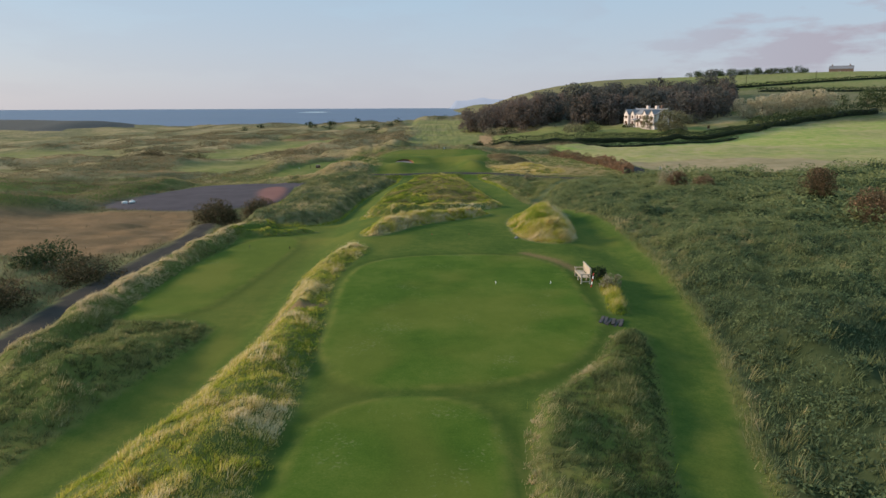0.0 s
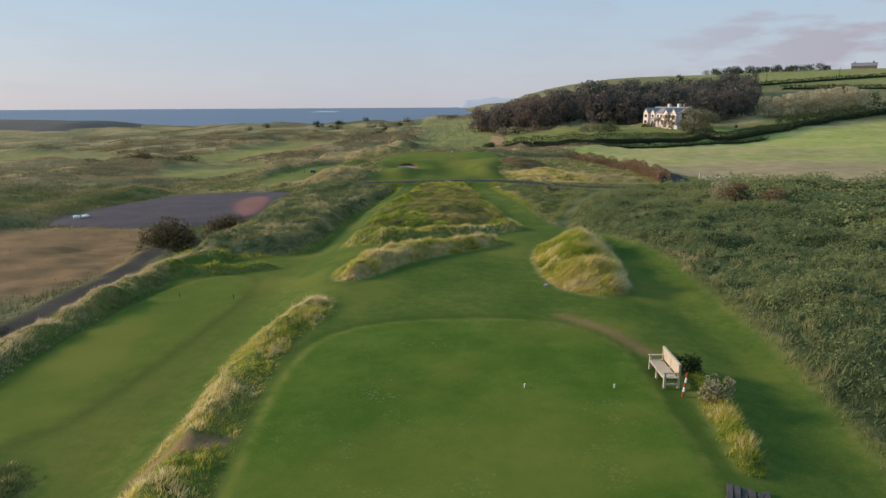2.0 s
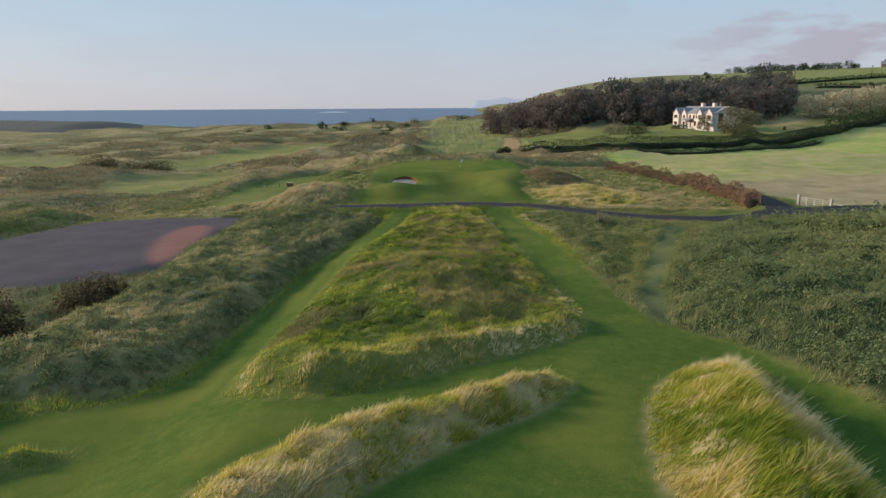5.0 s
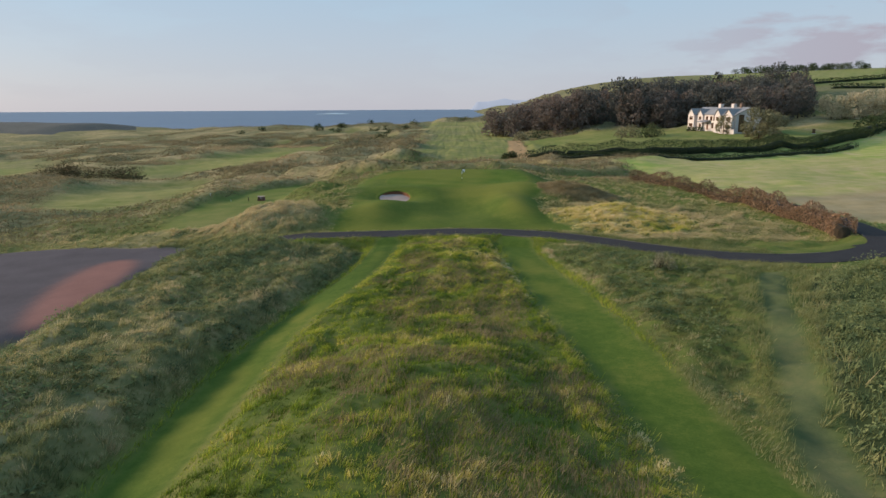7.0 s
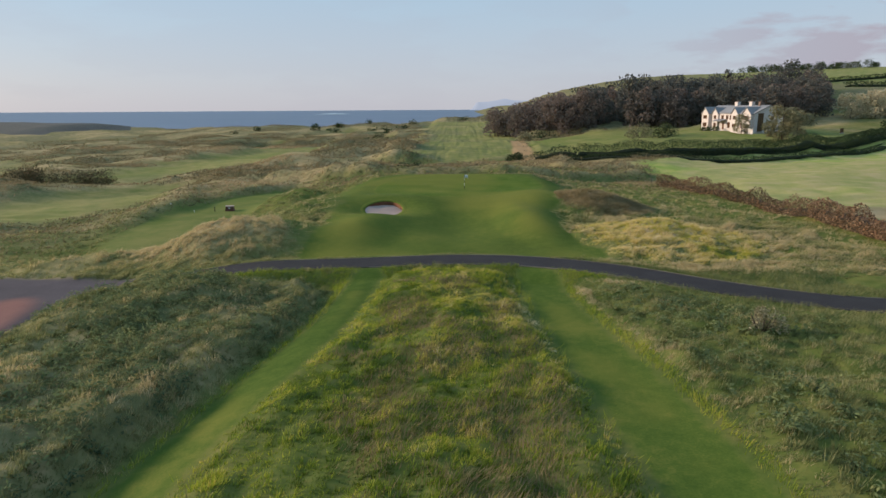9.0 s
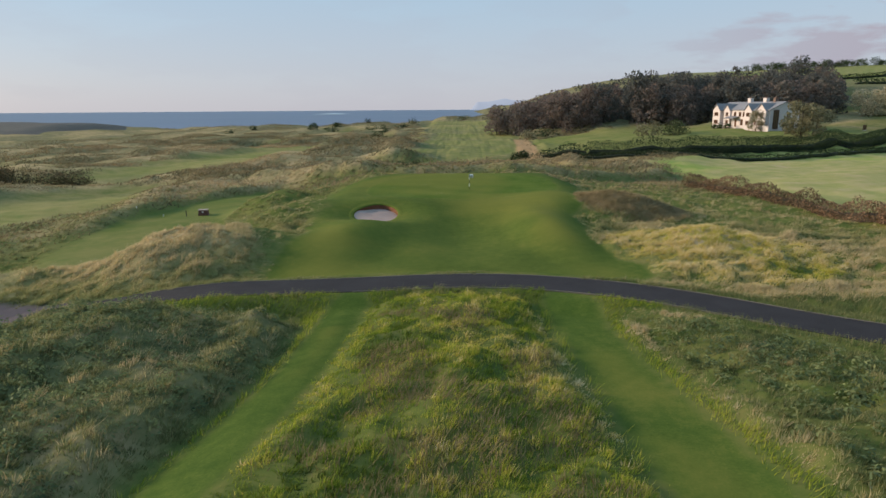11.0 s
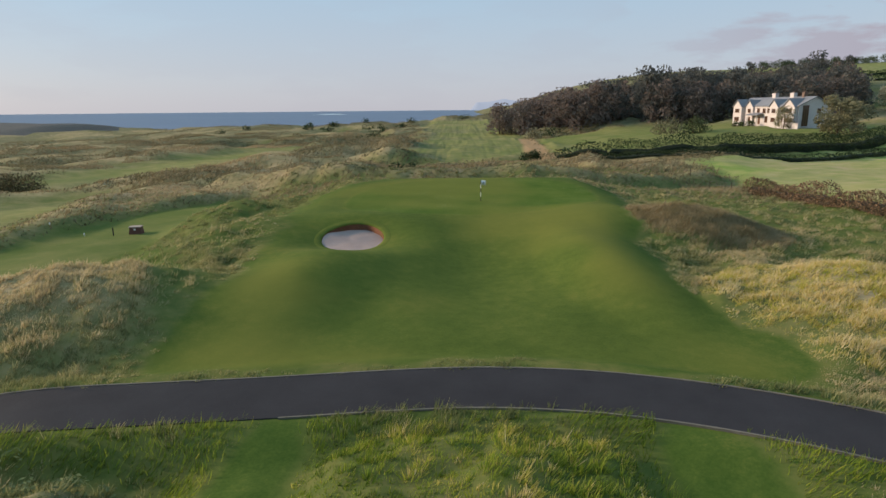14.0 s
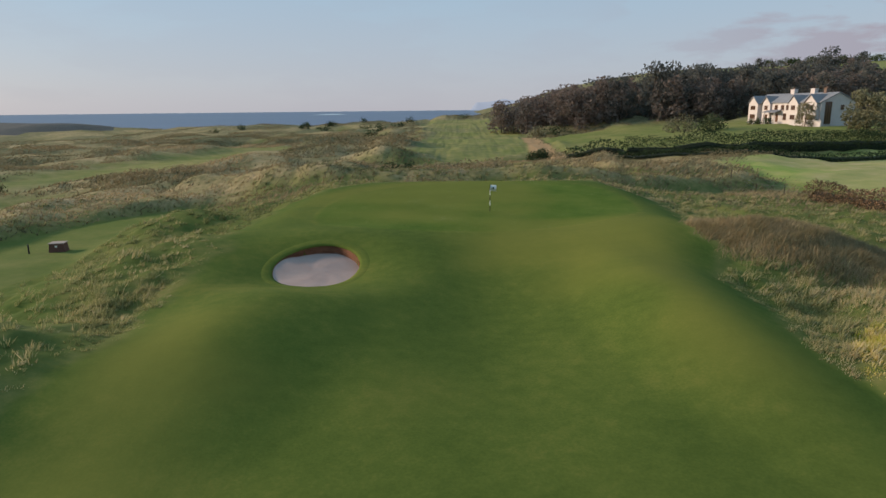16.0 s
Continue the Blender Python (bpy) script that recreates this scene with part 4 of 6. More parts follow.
def undergrowth(name, x, y, h, size, tint, label, mat=None):
    z = level(x, y) + h * rng.random(len(x)) ** 0.7
    v, f, t = leaves_arrays(np.stack([x, y, z], 1), size, tint, 0.7)
    return tagged(new(name, numpy_mesh(name, v, f, mat or m_leaf, t)), label, "undergrowth", kind="stuff")


def patch(x, y, seed, size=2.6):
    return tabled(lambda u, v: fbm(u, v, size, seed, 3), x, y, max(0.12, size / 12))


def rough_patch(poly, per_m2, h, tint, label, seed, w=0.028, vary=1.0, lean=(0.32, 0.10), y_min=0.0, extra=None, mat=None, big=1.0):
    """Rough grass on one outline, in tussocks; big: the size of the single tuft."""
    x0, y0 = poly.min(0)
    x1, y1 = poly.max(0)
    y0 = max(y0, y_min)
    def keep(x, y):
        return ss(-0.05, 0.25, inside(poly, x, y)) * (1 - ss(0.15, 0.5, lump(x, y, -7.0, 29.8, 2.3, 0.8, 20)))
    per = int(15 * big * big)
    x, y = spread(x0, y0, x1, y1, per_m2 * 1.5 / per, lambda x, y: keep(x, y) * (0.5 + 0.5 * ss(0.25, 0.6, patch(x, y, seed, 1.1))))
    tone = 0.5 * patch(x, y, seed + 3) + 0.5 * patch(x, y, seed + 7, 0.9) - 0.5
    if extra is not None:
        tone = tone + extra(x, y)
    hump = ss(-0.15, 0.30, tussock(x, y))
    edge = 0.5 + 0.5 * ss(0, 0.7, inside(poly, x, y))
    hh = h * (0.42 + 0.42 * hump) * rng.uniform(0.65, 1.3, len(x)) * edge
    # hump tops lighter, gaps darker: the tussocks' shading put into the tint
    t = tint + vary * tone + 0.18 * (hump - 0.5) + rng.normal(0, 0.11, len(x))
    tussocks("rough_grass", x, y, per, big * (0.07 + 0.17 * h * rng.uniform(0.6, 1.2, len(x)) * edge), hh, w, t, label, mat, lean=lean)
    x, y = spread(x0, y0, x1, y1, per_m2 * 0.6, keep)
    tone = patch(x, y, seed + 3) - 0.5
    if extra is not None:
        tone = tone + tabled(extra, x, y)
    blades("rough_grass", x, y, h * 0.30 * rng.uniform(0.6, 1.2, len(x)), w, tint - 0.10 + vary * tone + rng.normal(0, 0.05, len(x)), "short green grass among the taller rough", mat, lean=lean)


rough_patch(BANK, 330, 0.36, 0.66, "tall yellow-green grass on the bank beside the tees", 101, extra=lambda x, y: 0.18 * ss(39, 42, y) + 0.10 * patch(x, y, 9, 5) - 0.1 * ss(-8, -10, x))
# yellow left rim: low sunlight on the bank's crest put into the tint
rough_patch(RBANK, 330, 0.36, 0.12, "long dark green grass between tee and mown path", 102, mat=m_links, extra=lambda x, y: 0.50 * ss(0.9, 0.1, inside(RBANK, x, y)) * ss(0.5, -0.5, x - np.interp(y, [4, 14, 20, 26], [2.6, 4.2, 5.0, 8.4])))
rough_patch(STRIP, 500, 0.55, 0.56, "yellow rough strip behind the bench", 103)
rough_patch(MOUND_A, 420, 0.60, 0.55, "wind-bent straw-coloured grass on a steep mound", 104, w=0.034, lean=(0.75, -0.1), big=1.7, extra=lambda x, y: 0.30 * ss(8.0, 10.2, x) + 0.08 * ss(48, 45, y) + 0.10 * ss(1.0, 0.1, inside(MOUND_A, x, y)) - 0.02)
rough_patch(MOUND_B, 330, 0.42, 0.68, "straw-coloured grass on a long low ridge", 105, w=0.034, lean=(0.6, 0.0), big=1.5)
rough_patch(TONGUE, 200, 0.4, 0.46, "low green rough tongue between tee and path", 106)
rough_patch(MOUND_D, 240, 0.32, 0.38, "patchy green and russet rough on a broad mound", 107, w=0.028, vary=1.1, extra=lambda x, y: -0.04 * lump(x, y, 1, 72, 5, 7) - 0.22 * lump(x, y, -5.5, 66, 5, 9) + 0.30 * ss(1.6, 0.3, along(np.array([(-7, 58.6), (-4.2, 57.6), (-1.5, 58.8), (2.5, 61.4), (5.8, 64)]), x, y)) + 0.4 * (patch(x, y, 311, 4) - 0.5) + 0.24 * ss(1.4, 0.1, inside(MOUND_D, x, y)) * ss(-1, 4, x))
rough_patch(SHRUBS_L, 170, 0.40, 0.44, "grey-green rough on the bank above the gravel yard", 108, w=0.028, mat=m_links, extra=lambda x, y: 0.10 * ss(3, 0.3, inside(SHRUBS_L, x, y)) + 0.5 * (patch(x, y, 313, 5) - 0.5))
rough_patch(TRIANGLE, 210, 0.36, 0.30, "weedy rough between two mown paths", 109, w=0.028, mat=m_links, extra=lambda x, y: 0.40 * ss(1.1, 0.1, inside(TRIANGLE, x, y)) * ss(11, 9, x) + 0.5 * (patch(x, y, 315, 4) - 0.5))
LEFT_ROUGH = rounded([(-15.2, 9), (-13.8, 14.2), (-12.8, 17.4), (-12.0, 20.8), (-11.3, 25.5), (-11.0, 28.6), (-11.3, 30.2), (-13, 30.8), (-16.3, 30.1), (-17.1, 36), (-17.1, 42.5), (-16.3, 47.8), (-16.7, 52), (-17.5, 55), (-15.5, 57.2), (-17, 58.5),
    (-18.6, 54), (-19.6, 46), (-20.6, 38), (-20.4, 30), (-19, 22), (-18, 12), (-17.5, 8)], 1)
rough_patch(LEFT_ROUGH, 250, 0.36, 0.24, "soft grey-green rough on the ridge beside the left tee", 110, mat=m_links, extra=lambda x, y: 0.44 * ss(-16.6, -18.2, x) + 0.24 * ss(30, 34, y))


def not_used(x, y):
    """Where wild ground is: off the mown ground, the road, the yard and the fields."""
    mown, _ = zones(x, y)
    free = ss(0.05, -0.25, mown) * ss(1.22, 1.42, along(ROAD, x, y)) * ss(0.4, -0.6, inside(YARD, x, y)) * ss(1.0, 1.5, along(TRACK, x, y)) * (0.1 + 0.9 * ss(0.9, 1.6, along(FOOTPATH, x, y)))
    for p in FAIR + [FIELD_R, GARDEN]:
        free = free * ss(2, -3, inside(p, x, y))
    return free


def around(x, y):
    """How dry the grass is about the green."""
    return 0.26 * ss(0.05, 0.4, lump(x, y, 16, 112, 12, 13)) + 0.10 * ss(2, 8, x) + 0.14 * lump(x, y, 14, 128, 8, 8) + 0.44 * lump(x, y, -18, 112, 10, 8) + 0.25 * lump(x, y, -28, 112, 8, 5) + 0.10 * lump(x, y, -14, 126, 5, 7) + 0.35 * (patch(x, y, 317, 0.8) - 0.5) + 0.25 * (patch(x, y, 319, 2.4) - 0.5)


x, y = spread(-48, 103, 40, 160, 12, lambda x, y: not_used(x, y) * (0.8 + 0.2 * ss(124, 116, y)) * (0.65 + 0.35 * ss(0.3, 0.65, patch(x, y, 131, 1.6))) * ss(195, 105, y + 0.7 * np.abs(x)) * (1 - 0.75 * ss(0.2, 0.5, lump(x, y, 14, 128, 7, 7))))
x2, y2 = spread(-26, 104, 28, 124, 18, lambda x, y: not_used(x, y) * ss(125, 119, y))
x, y = np.concatenate([x, x2]), np.concatenate([y, y2])
tone, dry_here, hump = patch(x, y, 132, 7) - 0.5, around(x, y), ss(-0.15, 0.30, tussock(x, y))
h_ = 0.30 * (0.5 + 0.6 * hump) * rng.uniform(0.6, 1.3, len(x)) * (0.35 + 0.65 * tabled(lambda u, v: ss(0, -1.6, zones(u, v)[0]), x, y))
# the hump term puts lit tops and shaded gaps into the tint
t_ = np.clip(0.42 + 0.5 * tone + dry_here + 0.12 * (hump - 0.5), 0.16, 0.78) + rng.normal(0, 0.06, len(x))
pale = lump(x, y, 15.5, 113, 10, 10) < 0.25
t_ = t_ + 0.08 * ~pale
for here, mt, lab in ((pale, m_links, "grey-green and straw dune grass beside the green"), (~pale, m_grass, "golden and green dune grass on the mounds beside the green")):
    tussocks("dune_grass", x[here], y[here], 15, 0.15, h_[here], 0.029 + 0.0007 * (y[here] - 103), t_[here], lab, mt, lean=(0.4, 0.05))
x, y = spread(-70, 0, -17, 103, 25, lambda x, y: not_used(x, y) * ss(0.2, -0.2, np.maximum(inside(SHRUBS_L, x, y), inside(LEFT_ROUGH, x, y))) * (1 - 0.995 * ss(-1, 1, inside(SANDY, x, y))))
blades("dune_grass", x, y, 0.32 * (0.5 + patch(x, y, 134, 1.8)) * rng.uniform(0.6, 1.3, len(x)), 0.06, 0.34 + 0.9 * (patch(x, y, 135, 6) - 0.5) + 0.4 * (patch(x, y, 335, 1.5) - 0.5) + rng.normal(0, 0.1, len(x)), "grey-green rough along the gravel track", m_dune)
x, y = spread(-170, 168, 60, 420, 5.0, lambda x, y: not_used(x, y) * ss(0.35, 0.6, patch(x, y, 136, 9)) * (np.abs(x) < 30 + 0.62 * y))
blades("dune_grass", x, y, 0.45 * rng.uniform(0.5, 1.4, len(x)), 0.24, 0.48 + 1.0 * (patch(x, y, 137, 22) - 0.5) + rng.normal(0, 0.07, len(x)), "tawny and green dune grass far across the links", m_dune, lean=(0.6, 0.0))

x, y = spread(-110, 104, 40, 210, 15, lambda x, y: not_used(x, y) * ss(0.2, 0.5, patch(x, y, 231, 3)) * np.maximum(ss(-30, -44, x + 0.2 * np.maximum(130 - y, 0)), ss(148, 166, y + 0.5 * np.abs(x))))
blades("dune_grass", x, y, 0.26 * (0.5 + patch(x, y, 233, 2)) * rng.uniform(0.6, 1.3, len(x)), 0.13, 0.46 + 1.0 * (patch(x, y, 235, 8) - 0.5) + 0.2 * ss(6, 1, along(np.array([(-37, 132), (-36, 146), (-34, 160)]), x, y)) + rng.normal(0, 0.06, len(x)), "tawny and olive dune grass beyond the green and far tee", m_dune, lean=(0.6, 0.0))
x, y = spread(8, 121, 21, 136, 420, lambda x, y: not_used(x, y) * ss(0.12, 0.45, lump(x, y, 14, 128, 7, 7)))
blades("heather", x, y, 0.30 * rng.uniform(0.5, 1.3, len(x)), 0.04, 0.50 + 0.7 * (patch(x, y, 237, 0.9) - 0.5) + rng.normal(0, 0.08, len(x)), "brown heathery growth on the mound beside the green", m_heath, category="heather")

x, y = spread(-7, 58, 7, 100, 170, lambda x, y: ss(0.4, 1.2, inside(MOUND_D, x, y)) * np.clip(ss(0.47, 0.64, patch(x, y, 321, 2.2) + 0.22 * lump(x, y, 0.8, 70, 5, 7.5)), 0, 1))
blades("heather", x, y, 0.24 * rng.uniform(0.5, 1.3, len(x)), 0.03, 0.36 + 0.6 * (patch(x, y, 323, 0.8) - 0.5) + rng.normal(0, 0.1, len(x)), "russet dead stems on top of the broad mound", m_heath, category="heather")

x, y = spread(-22, -4, 22, 104, 190, lambda x, y: not_used(x, y) * ss(0.06, 0.0, np.maximum.reduce([inside(p, x, y) for p in (BANK, RBANK, STRIP, MOUND_A, MOUND_B, TONGUE, MOUND_D, SHRUBS_L, TRIANGLE, LEFT_ROUGH, THICKET)])) * (1 - ss(-0.3, 0.2, inside(SIDE_PATH, x, y))))
h_ = 0.24 * (0.5 + patch(x, y, 138, 1.2)) * rng.uniform(0.6, 1.3, len(x))
t_ = 0.44 - 0.16 * ss(98, 102, y) + 0.4 * (patch(x, y, 139, 3) - 0.5) + rng.normal(0, 0.1, len(x))
for here, mt, lab in ((x < 8.5, m_grass, "yellow-green fringe grass along the mown edges"), (x >= 8.5, m_links, "dull green fringe grass along the paths")):
    blades("rough_grass", x[here], y[here], h_[here], 0.027, t_[here] - 0.06 * (mt == m_links), lab, mt)

# thicket of bracken, nettle and bramble
x, y = spread(4, 2, 33, 95, 4.4, lambda x, y: ss(33, 28, x) * ss(0.1, 0.5, inside(THICKET, x, y)) * ss(-0.1, -0.6, inside(SIDE_PATH, x, y)) * (0.35 + 0.75 * ss(0.3, 0.55, patch(x, y, 141, 2.2))))
big = ss(0.35, 0.7, patch(x, y, 142, 2.2)) * ss(0, 1.5, inside(THICKET, x, y))
plants("undergrowth", x, y, 24, 0.24 + 0.24 * big * rng.uniform(0.6, 1.2, len(x)), 0.26 + 0.60 * big * rng.uniform(0.4, 1.3, len(x)), 0.115, 0.20 + 0.32 * ss(20, 46, y) + 0.14 * ss(55, 78, y) + 0.5 * (patch(x, y, 143, 5) - 0.5) + 0.10 * (big - 0.4) + rng.normal(0, 0.06, len(x)), "dense dark green bracken and nettles")
x, y = spread(4, 4, 34, 95, 9.5, lambda x, y: ss(-0.1, 0.3, inside(THICKET, x, y)) * ss(0.1, -0.4, inside(SIDE_PATH, x, y)) * (0.5 + 0.6 * ss(0.3, 0.6, patch(x, y, 341, 0.7))) * ss(34, 20, x - 0.1 * y))
tussocks("scrub_leaves", x, y, 13, 0.24, 0.34 * rng.uniform(0.5, 1.2, len(x)), 0.042, 0.22 + 0.30 * ss(20, 46, y) + 0.14 * ss(55, 78, y) + 0.28 * ss(1.2, 0.1, inside(THICKET, x, y)) * ss(50, 62, y) + 0.5 * (patch(x, y, 143, 5) - 0.5) + rng.normal(0, 0.08, len(x)), "dense blue-green nettles and tall grasses", m_leaf, category="undergrowth", heads=0.02)
x, y = spread(9, 0, 66, 96, 20, lambda x, y: ss(-0.1, 0.3, inside(THICKET, x, y)) * ss(24, 33, x))
undergrowth("undergrowth", x, y, 0.15 + 1.2 * ss(0.3, 0.75, patch(x, y, 144, 2.6)), 0.27, 0.60 + 0.8 * (patch(x, y, 145, 7) - 0.5) + 0.3 * (patch(x, y, 245, 1.6) - 0.5) + rng.normal(0, 0.08, len(x)), "dense green scrub running up to the field")
x, y = spread(6, 4, 44, 94, 1.7, lambda x, y: ss(-0.1, 0.2, inside(THICKET, x, y)) * (0.15 + 0.9 * ss(0.47, 0.6, patch(x, y, 146, 5)) + ss(1.4, 0.2, inside(THICKET, x, y))))
tussocks("rough_grass", x, y, 24, 0.20, 0.5 * rng.uniform(0.6, 1.3, len(x)), 0.032, 0.40 + 0.5 * (patch(x, y, 147, 4) - 0.5) + 0.10 * ss(1.5, 0.2, inside(THICKET, x, y)) + rng.normal(0, 0.08, len(x)), "long grass growing through the scrub", m_links)
x, y = spread(-22, 58, -6, 103, 4.2, lambda x, y: ss(0.3, 1.0, inside(SHRUBS_L, x, y)) * (0.12 + ss(0.44, 0.54, patch(x, y, 148, 4.5) + 0.16 * lump(x, y, -14, 97, 9, 9) - 0.10 * ss(-11, -8, x) * ss(94, 84, y))))
plants("undergrowth", x, y, 24, 0.28 * rng.uniform(0.7, 1.3, len(x)), 0.42 * rng.uniform(0.6, 1.4, len(x)), 0.12, 0.40 + 0.6 * (patch(x, y, 150, 3) - 0.5) + rng.normal(0, 0.10, len(x)), "low dark bramble on the bank")
x, y = spread(6, 70, 21, 103, 3.0, lambda x, y: ss(0.5, 1.3, inside(TRIANGLE, x, y)) * (0.2 + ss(0.42, 0.52, patch(x, y, 151, 3.5))))
plants("undergrowth", x, y, 28, 0.30 * rng.uniform(0.7, 1.3, len(x)), 0.42 * rng.uniform(0.6, 1.4, len(x)), 0.12, 0.42 + 0.6 * (patch(x, y, 153, 3) - 0.5) + rng.normal(0, 0.10, len(x)), "nettles and weeds between the paths")
x, y = spread(-170, 142, 60, 300, 9.0, lambda x, y: not_used(x, y) * ss(0.56, 0.62, fbm(x, y * 0.7, 18, 161, 3)) * (np.abs(x) < 30 + 0.6 * y) * ss(330, 150, y))
undergrowth("undergrowth", x, y, 0.8 * (0.3 + patch(x, y, 164, 5)), 0.26, 0.60 + 0.4 * (patch(x, y, 165, 9) - 0.5) + rng.normal(0, 0.10, len(x)), "olive scrub in the hollows behind the green", m_dune)
x, y = spread(-260, 240, 60, 640, 1.2, lambda x, y: not_used(x, y) * ss(0.54, 0.60, fbm(x, y * 0.7, 26, 166, 3)) * (np.abs(x) < 30 + 0.6 * y))
undergrowth("undergrowth", x, y, 1.1 * (0.3 + patch(x, y, 162, 9)), 0.6, 0.52 + 0.4 * (patch(x, y, 163, 16) - 0.5) + rng.normal(0, 0.10, len(x)), "dark scrub patches among the far dunes", m_dune)


# ---- bushes, hedges and trees ----
def clump_points(clumps, per):
    """Places on and in lumps (x, y, z, rx, rz)."""
    out, rel = [], []
    for cx, cy, cz, rx, rz in clumps:
        d = rng.normal(0, 1, (per, 3))
        d /= np.linalg.norm(d, axis=1)[:, None]
        r = rng.uniform(0.72, 1.05, (per, 1))
        out.append(np.array([cx, cy, cz]) + d * r * np.array([rx, rx, rz]))
        rel.append(d[:, 2])
    return np.vstack(out), np.concatenate(rel)


def bush_meshes(seed, w, h, leaf, per, mat, tone=0.5, lumps=14):
    r = random.Random(seed)
    cl = []
    for _ in range(lumps):
        a, q = r.uniform(0, 6.28), math.sqrt(r.random()) * 0.36 * w
        top = h * (0.45 + 0.35 * r.random()) * (1 - 0.5 * (q / (0.5 * w)) ** 2)
        s = w * r.uniform(0.13, 0.22)
        cl.append((q * math.cos(a), q * math.sin(a), top, s, s * 0.85))
        cl.append((q * math.cos(a) * 1.15, q * math.sin(a) * 1.15, top * 0.45, s * 1.1, top * 0.5))
    p, rel = clump_points(cl, per)
    keep = p[:, 2] > 0.02
    p, rel = p[keep], rel[keep]
    # upper leaves lighter, lower ones darker: light from above put into the tint
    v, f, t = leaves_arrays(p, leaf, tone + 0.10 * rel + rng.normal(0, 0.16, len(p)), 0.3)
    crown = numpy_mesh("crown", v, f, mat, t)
    bm = bmesh.new()
    for k in range(5):
        a = k * 1.3 + r.random()
        tube(bm, (0.1 * math.cos(a), 0.1 * math.sin(a), -0.15), (w * 0.28 * math.cos(a), w * 0.28 * math.sin(a), h * 0.6), 0.05 + h * 0.012, 0.015, 6)
    return crown, bm_mesh("stems", bm, m_bark)


def bush(x, y, w, h, mat, label, seed=1, leaf=0.14, per=60, tone=0.5, group="", lumps=14):
    ob = thing("bush", pose(x, y, ground_z(x, y) - 0.05, 0, 0, seed * 47), label, "bush", group)
    crown, stems = bush_meshes(seed, w, h, leaf, per, mat, tone, lumps)
    part("crown", crown, mat, ob)
    part("stems", stems, m_bark, ob)
    return ob


bush(-24.6, 68.5, 5.2, 3.6, m_gorse, "large dark brown-green gorse bush beside the track", 1, 0.16, 300, 0.36)
bush(-21.6, 74.6, 4.2, 2.6, m_gorse, "dark gorse bush with a dead pale branch", 2, 0.15, 240, 0.42)
bush(-25.6, 43.5, 5.5, 1.8, m_gorse, "low dark bush beside the gravel track", 3, 0.16, 110, 0.35)
bush(-26.4, 36.5, 5.0, 1.7, m_gorse, "low dark bush beside the gravel track", 4, 0.16, 110, 0.35)
bush(-29.5, 47, 5.5, 1.5, m_hedge, "spreading dark scrub on the dry slope", 5, 0.18, 100, 0.45)
bush(27.0, 75.2, 2.4, 2.5, m_olive, "pale-flowered shrub standing in the scrub", 6, 0.13, 110, 0.8)
bush(27.3, 72.6, 2.8, 2.0, m_gorse, "russet-leaved shrub in the scrub", 7, 0.13, 150, 0.62)
bush(28.6, 68.6, 2.4, 1.5, m_gorse, "small russet shrub in the scrub", 8, 0.14, 70, 0.66)
bush(36.0, 60.0, 3.6, 3.0, m_gorse, "rounded brown-green hawthorn in the scrub", 9, 0.15, 230, 0.50)
bush(34.2, 49.5, 4.6, 3.0, m_gorse, "broad russet hawthorn in the scrub", 10, 0.15, 240, 0.56)
bush(12.5, 91.0, 1.7, 1.0, m_olive, "pale flowering weed clump beside the road", 21, 0.10, 60, 0.62, lumps=9)
bush(8.95, 35.0, 1.1, 0.95, m_hedge, "small dark round shrub behind the bench", 11, 0.09, 60, 0.5, lumps=8)
bush(9.1, 32.6, 1.3, 0.9, m_olive, "yellowish shrub beside the bench", 12, 0.09, 60, 0.6, lumps=8)
bush(-9.4, 190.5, 5.4, 3.4, m_hedge, "dark round gorse bush behind the green", 13, 0.3, 60, 0.3)
bush(12.4, 209.5, 4.2, 2.6, m_hedge, "dark bush beside the sandy track", 14, 0.3, 50, 0.45)
bush(26.0, 322.0, 7.0, 5.0, m_olive, "pale bush at the end of the wood", 15, 0.5, 40, 0.5)
bush(54.5, 262.0, 9.5, 4.2, m_olive, "round olive shrub on the house lawn", 16, 0.45, 40, 0.42)
bush(62.0, 264.0, 8.5, 4.6, m_hedge, "round dark green shrub on the house lawn", 17, 0.45, 40, 0.75)
bush(-80.0, 187.0, 10, 3.6, m_gorse, "dark gorse mass among the dunes", 18, 0.3, 110, 0.3, "gorse masses")
bush(-87.0, 190.0, 10, 3.4, m_gorse, "dark gorse mass among the dunes", 19, 0.3, 110, 0.3, "gorse masses")
bush(-73.0, 191.0, 10, 3.0, m_gorse, "dark gorse mass among the dunes", 20, 0.3, 110, 0.3, "gorse masses")
for k in range(26):
    a = lattice(np.array([k]), np.array([3]), 5)[0]
    c = lattice(np.array([k]), np.array([9]), 8)[0]
    bx_, by_ = -150 + 205 * a, 300 + 330 * c
    if float(not_used(np.array([bx_]), np.array([by_]))[0]) > 0.5:
        bush(bx_, by_, 7 + 5 * a, 3 + 1.5 * c, m_hedge, "dark gorse bush among the far dunes", 30 + k, 0.7, 14, 0.35, "far gorse bushes", 9)


